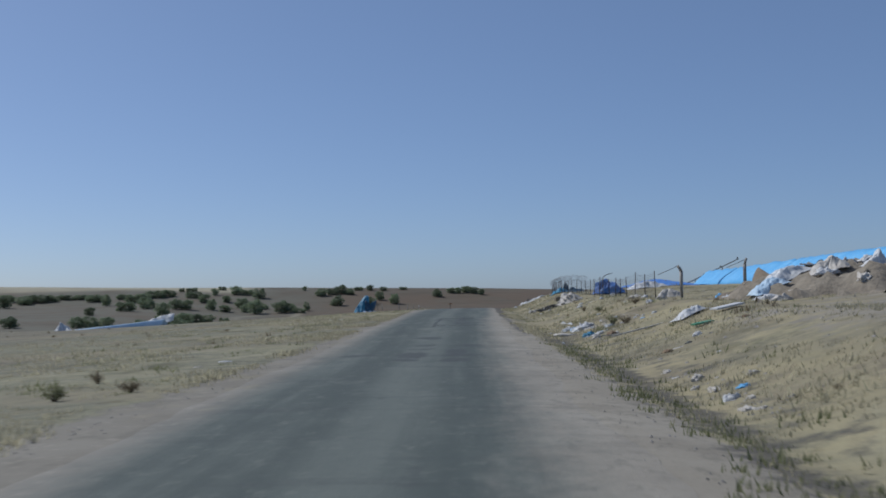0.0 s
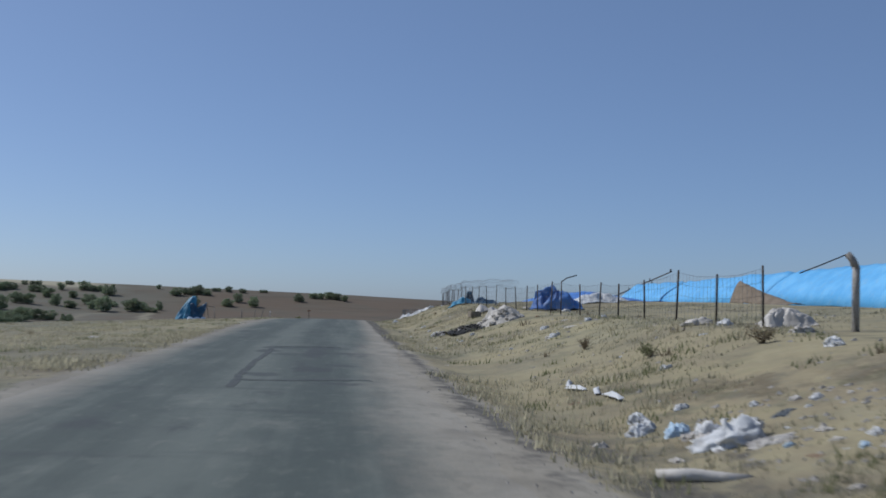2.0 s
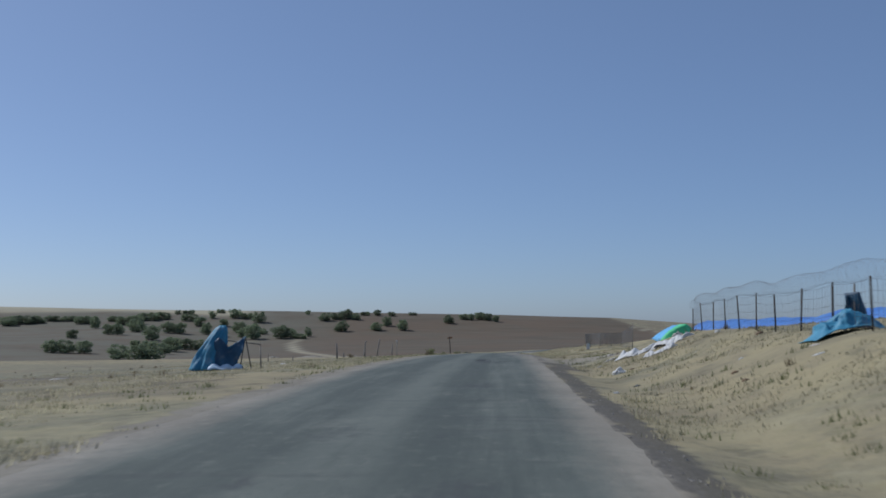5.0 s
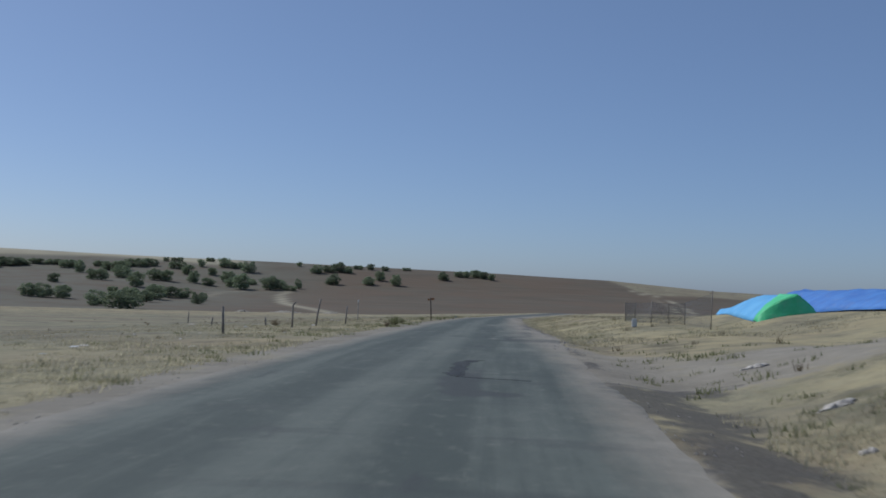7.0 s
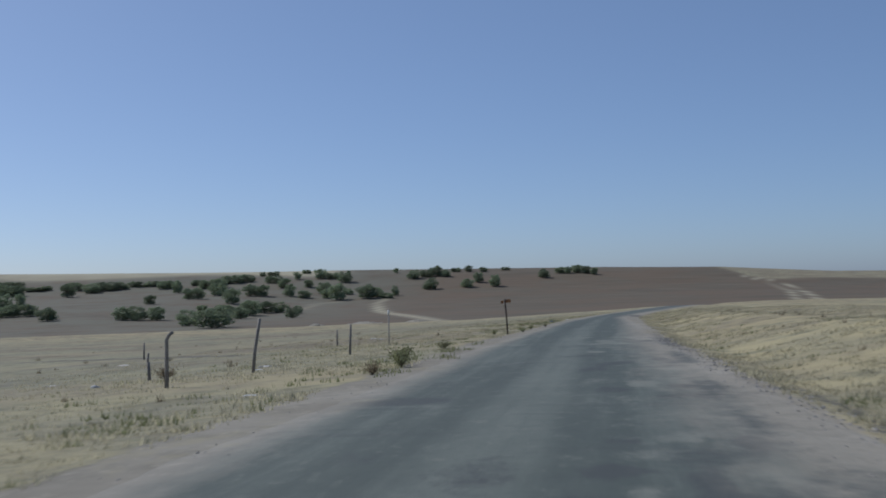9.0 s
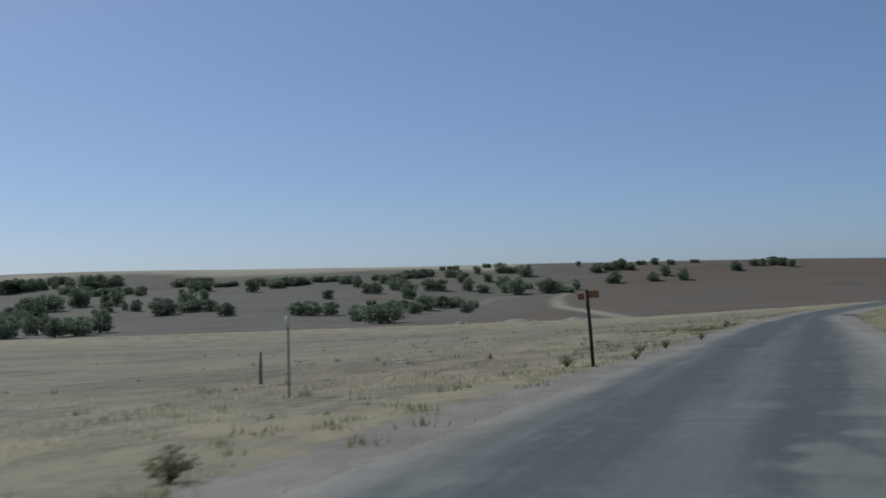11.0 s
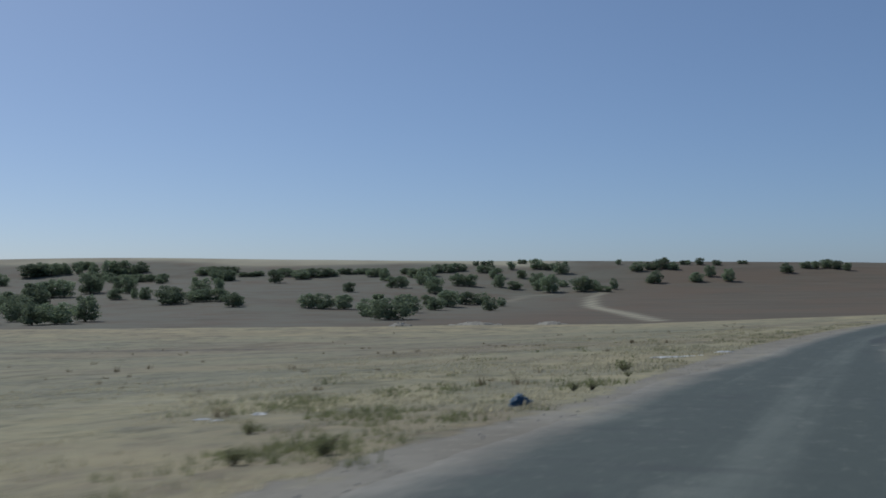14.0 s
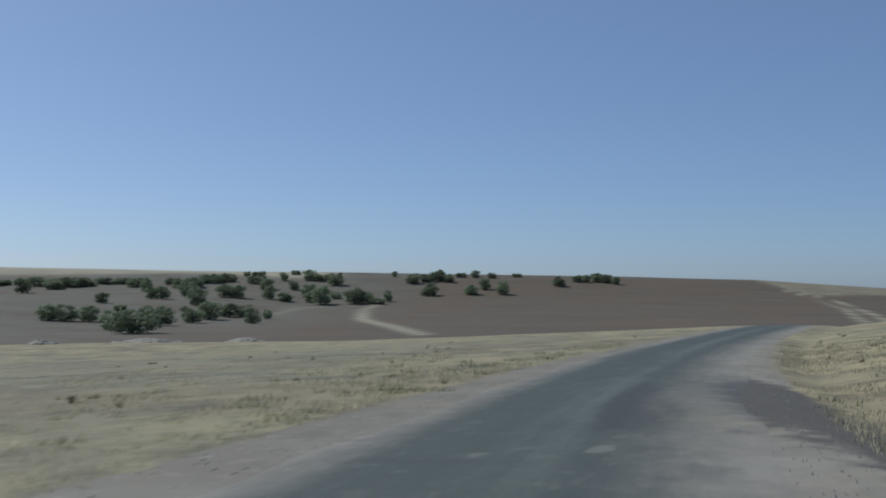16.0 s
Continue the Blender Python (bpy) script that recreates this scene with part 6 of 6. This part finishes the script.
for _ in range(1100):
    y = rnd.uniform(8, 290)
    d = rnd.choice((-rnd.uniform(3.9, 7), rnd.uniform(4.2, 7), rnd.uniform(4.2, 10), -rnd.uniform(4, 14)))
    if d < 0 or y < 134 or rnd.random() < 0.3:
        weeds.append((float(road_x(y)) + d, y, rnd.uniform(0.6, 1.3)))
for _ in range(120):
    y = rnd.uniform(6, 33)
    weeds.append((float(road_x(y)) + rnd.gauss(4.4, 0.35), y, rnd.uniform(0.5, 1.1)))
for px, py, pr, count in ((-5.0, 221.7, 0.9, 40), (-8.8, 228.2, 1.1, 34), (-6.2, 225.8, 0.9, 26), (-4.4, 225.5, 0.5, 8), (-6.9, 231.6, 1.4, 16), (-4.2, 232.9, 0.5, 10), (-2.5, 266.8, 0.7, 8),
                         (-5.4, 167.8, 0.6, 10), (-6.4, 161.1, 1.3, 22), (-5.9, 156.1, 0.8, 14), (-7.1, 145.2, 0.9, 14), (4.2, 36.6, 0.8, 14), (5.0, 46, 1.0, 14), (3.7, 147, 0.8, 10), (4.8, 128.2, 0.7, 12)):
    for _ in range(count):
        weeds.append((rnd.gauss(px, pr * 0.6), rnd.gauss(py, pr), rnd.uniform(0.6, 1.3)))
v, f = blades(weeds, 4, 0.11, 0.34, 20)
tagged(new("low_weeds", mesh_from("low_weeds", v, f, M["weed"])), "low dull-green weeds among dry grass", "weeds", kind="stuff")


tufts = []
for _ in range(320):
    y = rnd.uniform(10, 320)
    d = rnd.choice((-rnd.uniform(5, 30), -rnd.uniform(5, 60), rnd.uniform(5, 11)))
    tufts.append((float(road_x(y)) + d, y, rnd.uniform(0.5, 1.4)))
for px, py in ((-6.9, 201.9), (-6.4, 203.9), (-8.7, 209.2), (-7.6, 205.2), (-6.2, 216.5), (-21.0, 295.7), (-29.4, 276.2), (-17.7, 269.6), (-15.5, 268.9), (-10.1, 268.2)):
    tufts += [(rnd.gauss(px, 0.22), rnd.gauss(py, 0.12), rnd.uniform(0.4, 0.75)) for _ in range(7)]
v, f = blades(tufts, 6, 0.17, 0.16, 16)
tagged(new("dead_tufts", mesh_from("dead_tufts", v, f, M["thistle"])), "scattered dead brown weed tufts in the dry field", "weeds", kind="stuff")


def shrub(at, size, material, label, seed):
    rnd = random.Random(seed)
    ob = thing("shrub", label, "shrub", at, group="shrubs on the verge")
    sv, sf, lv, lf = [], [], [], []
    for k in range(16):
        a, lean = rnd.uniform(0, 6.28), rnd.uniform(0.1, 0.9)
        tip = Vector((math.cos(a) * lean, math.sin(a) * lean, rnd.uniform(0.45, 1.0))) * size
        tv, tf = tube([(0, 0, -0.04), tip * 0.5 + Vector((0, 0, 0.05 * size)), tip], 0.012 * size + 0.004, 4, 0.5)
        sf += [tuple(i + len(sv) for i in q) for q in tf]
        sv += tv
        for _ in range(26):
            p = tip * rnd.uniform(0.35, 1.05) + Vector((rnd.gauss(0, 0.13), rnd.gauss(0, 0.13), rnd.gauss(0, 0.09))) * size
            q = Euler((rnd.uniform(0, 6.3), rnd.uniform(0, 6.3), 0)).to_quaternion()
            s = 0.075 * size * rnd.uniform(0.6, 1.4)
            b = len(lv)
            lv += [p + q @ Vector((-s, -s * 0.35, 0)), p + q @ Vector((s, -s * 0.2, 0)), p + q @ Vector((s * 0.1, s * 0.5, 0))]
            lf.append((b, b + 1, b + 2))
    part("woody_base", mesh_from("woody_base", sv, sf, M["bark"]), ob)
    part("foliage", mesh_from("foliage", lv, lf, material), ob)
    return ob


OLIVE_BUSH, BROWN_BUSH = "bushy olive-green weed clump on the verge", "dead brown thistle standing in dry grass"
SHRUBS = [(-5.6, 158.6, 0.75, 0), (-5.4, 157.6, 0.65, 0), (-5.6, 155.0, 0.42, 1), (-6.2, 171.0, 0.5, 0), (-12.0, 158.6, 0.55, 1), (-5.9, 188.6, 0.42, 0), (-4.5, 191.0, 0.3, 0),
          (-4.87, 194.6, 0.38, 0), (-4.41, 197.4, 0.40, 0), (-4.6, 221.4, 0.55, 0), (-5.2, 220.6, 0.45, 0), (-6.8, 223.6, 0.42, 0), (-3.9, 231.0, 0.38, 0)]
SHRUBS_FAR = [(-4.2, 230.8, 0.4, 0), (-4.1, 235.6, 0.3, 0), (-4.75, 238.5, 0.75, 0), (-9.8, 266.5, 0.45, 1), (-5.9, 18.0, 0.35, 1),
              (-7.4, 20.6, 0.32, 1), (-6.8, 17.0, 0.4, 0), (4.6, 37.6, 0.5, 0), (4.9, 36.6, 0.42, 1), (5.3, 48.0, 0.4, 0), (5.0, 52.0, 0.36, 1), (6.6, 46.0, 0.45, 1), (-3.9, 205.3, 0.3, 0)]
for k, (x, y, s, brown) in enumerate(SHRUBS + SHRUBS_FAR):
    shrub(on_ground(x, y), s * (0.7 if y < 215 else 0.42), M["thistle" if brown else "weed"], BROWN_BUSH if brown else OLIVE_BUSH, 100 + k)
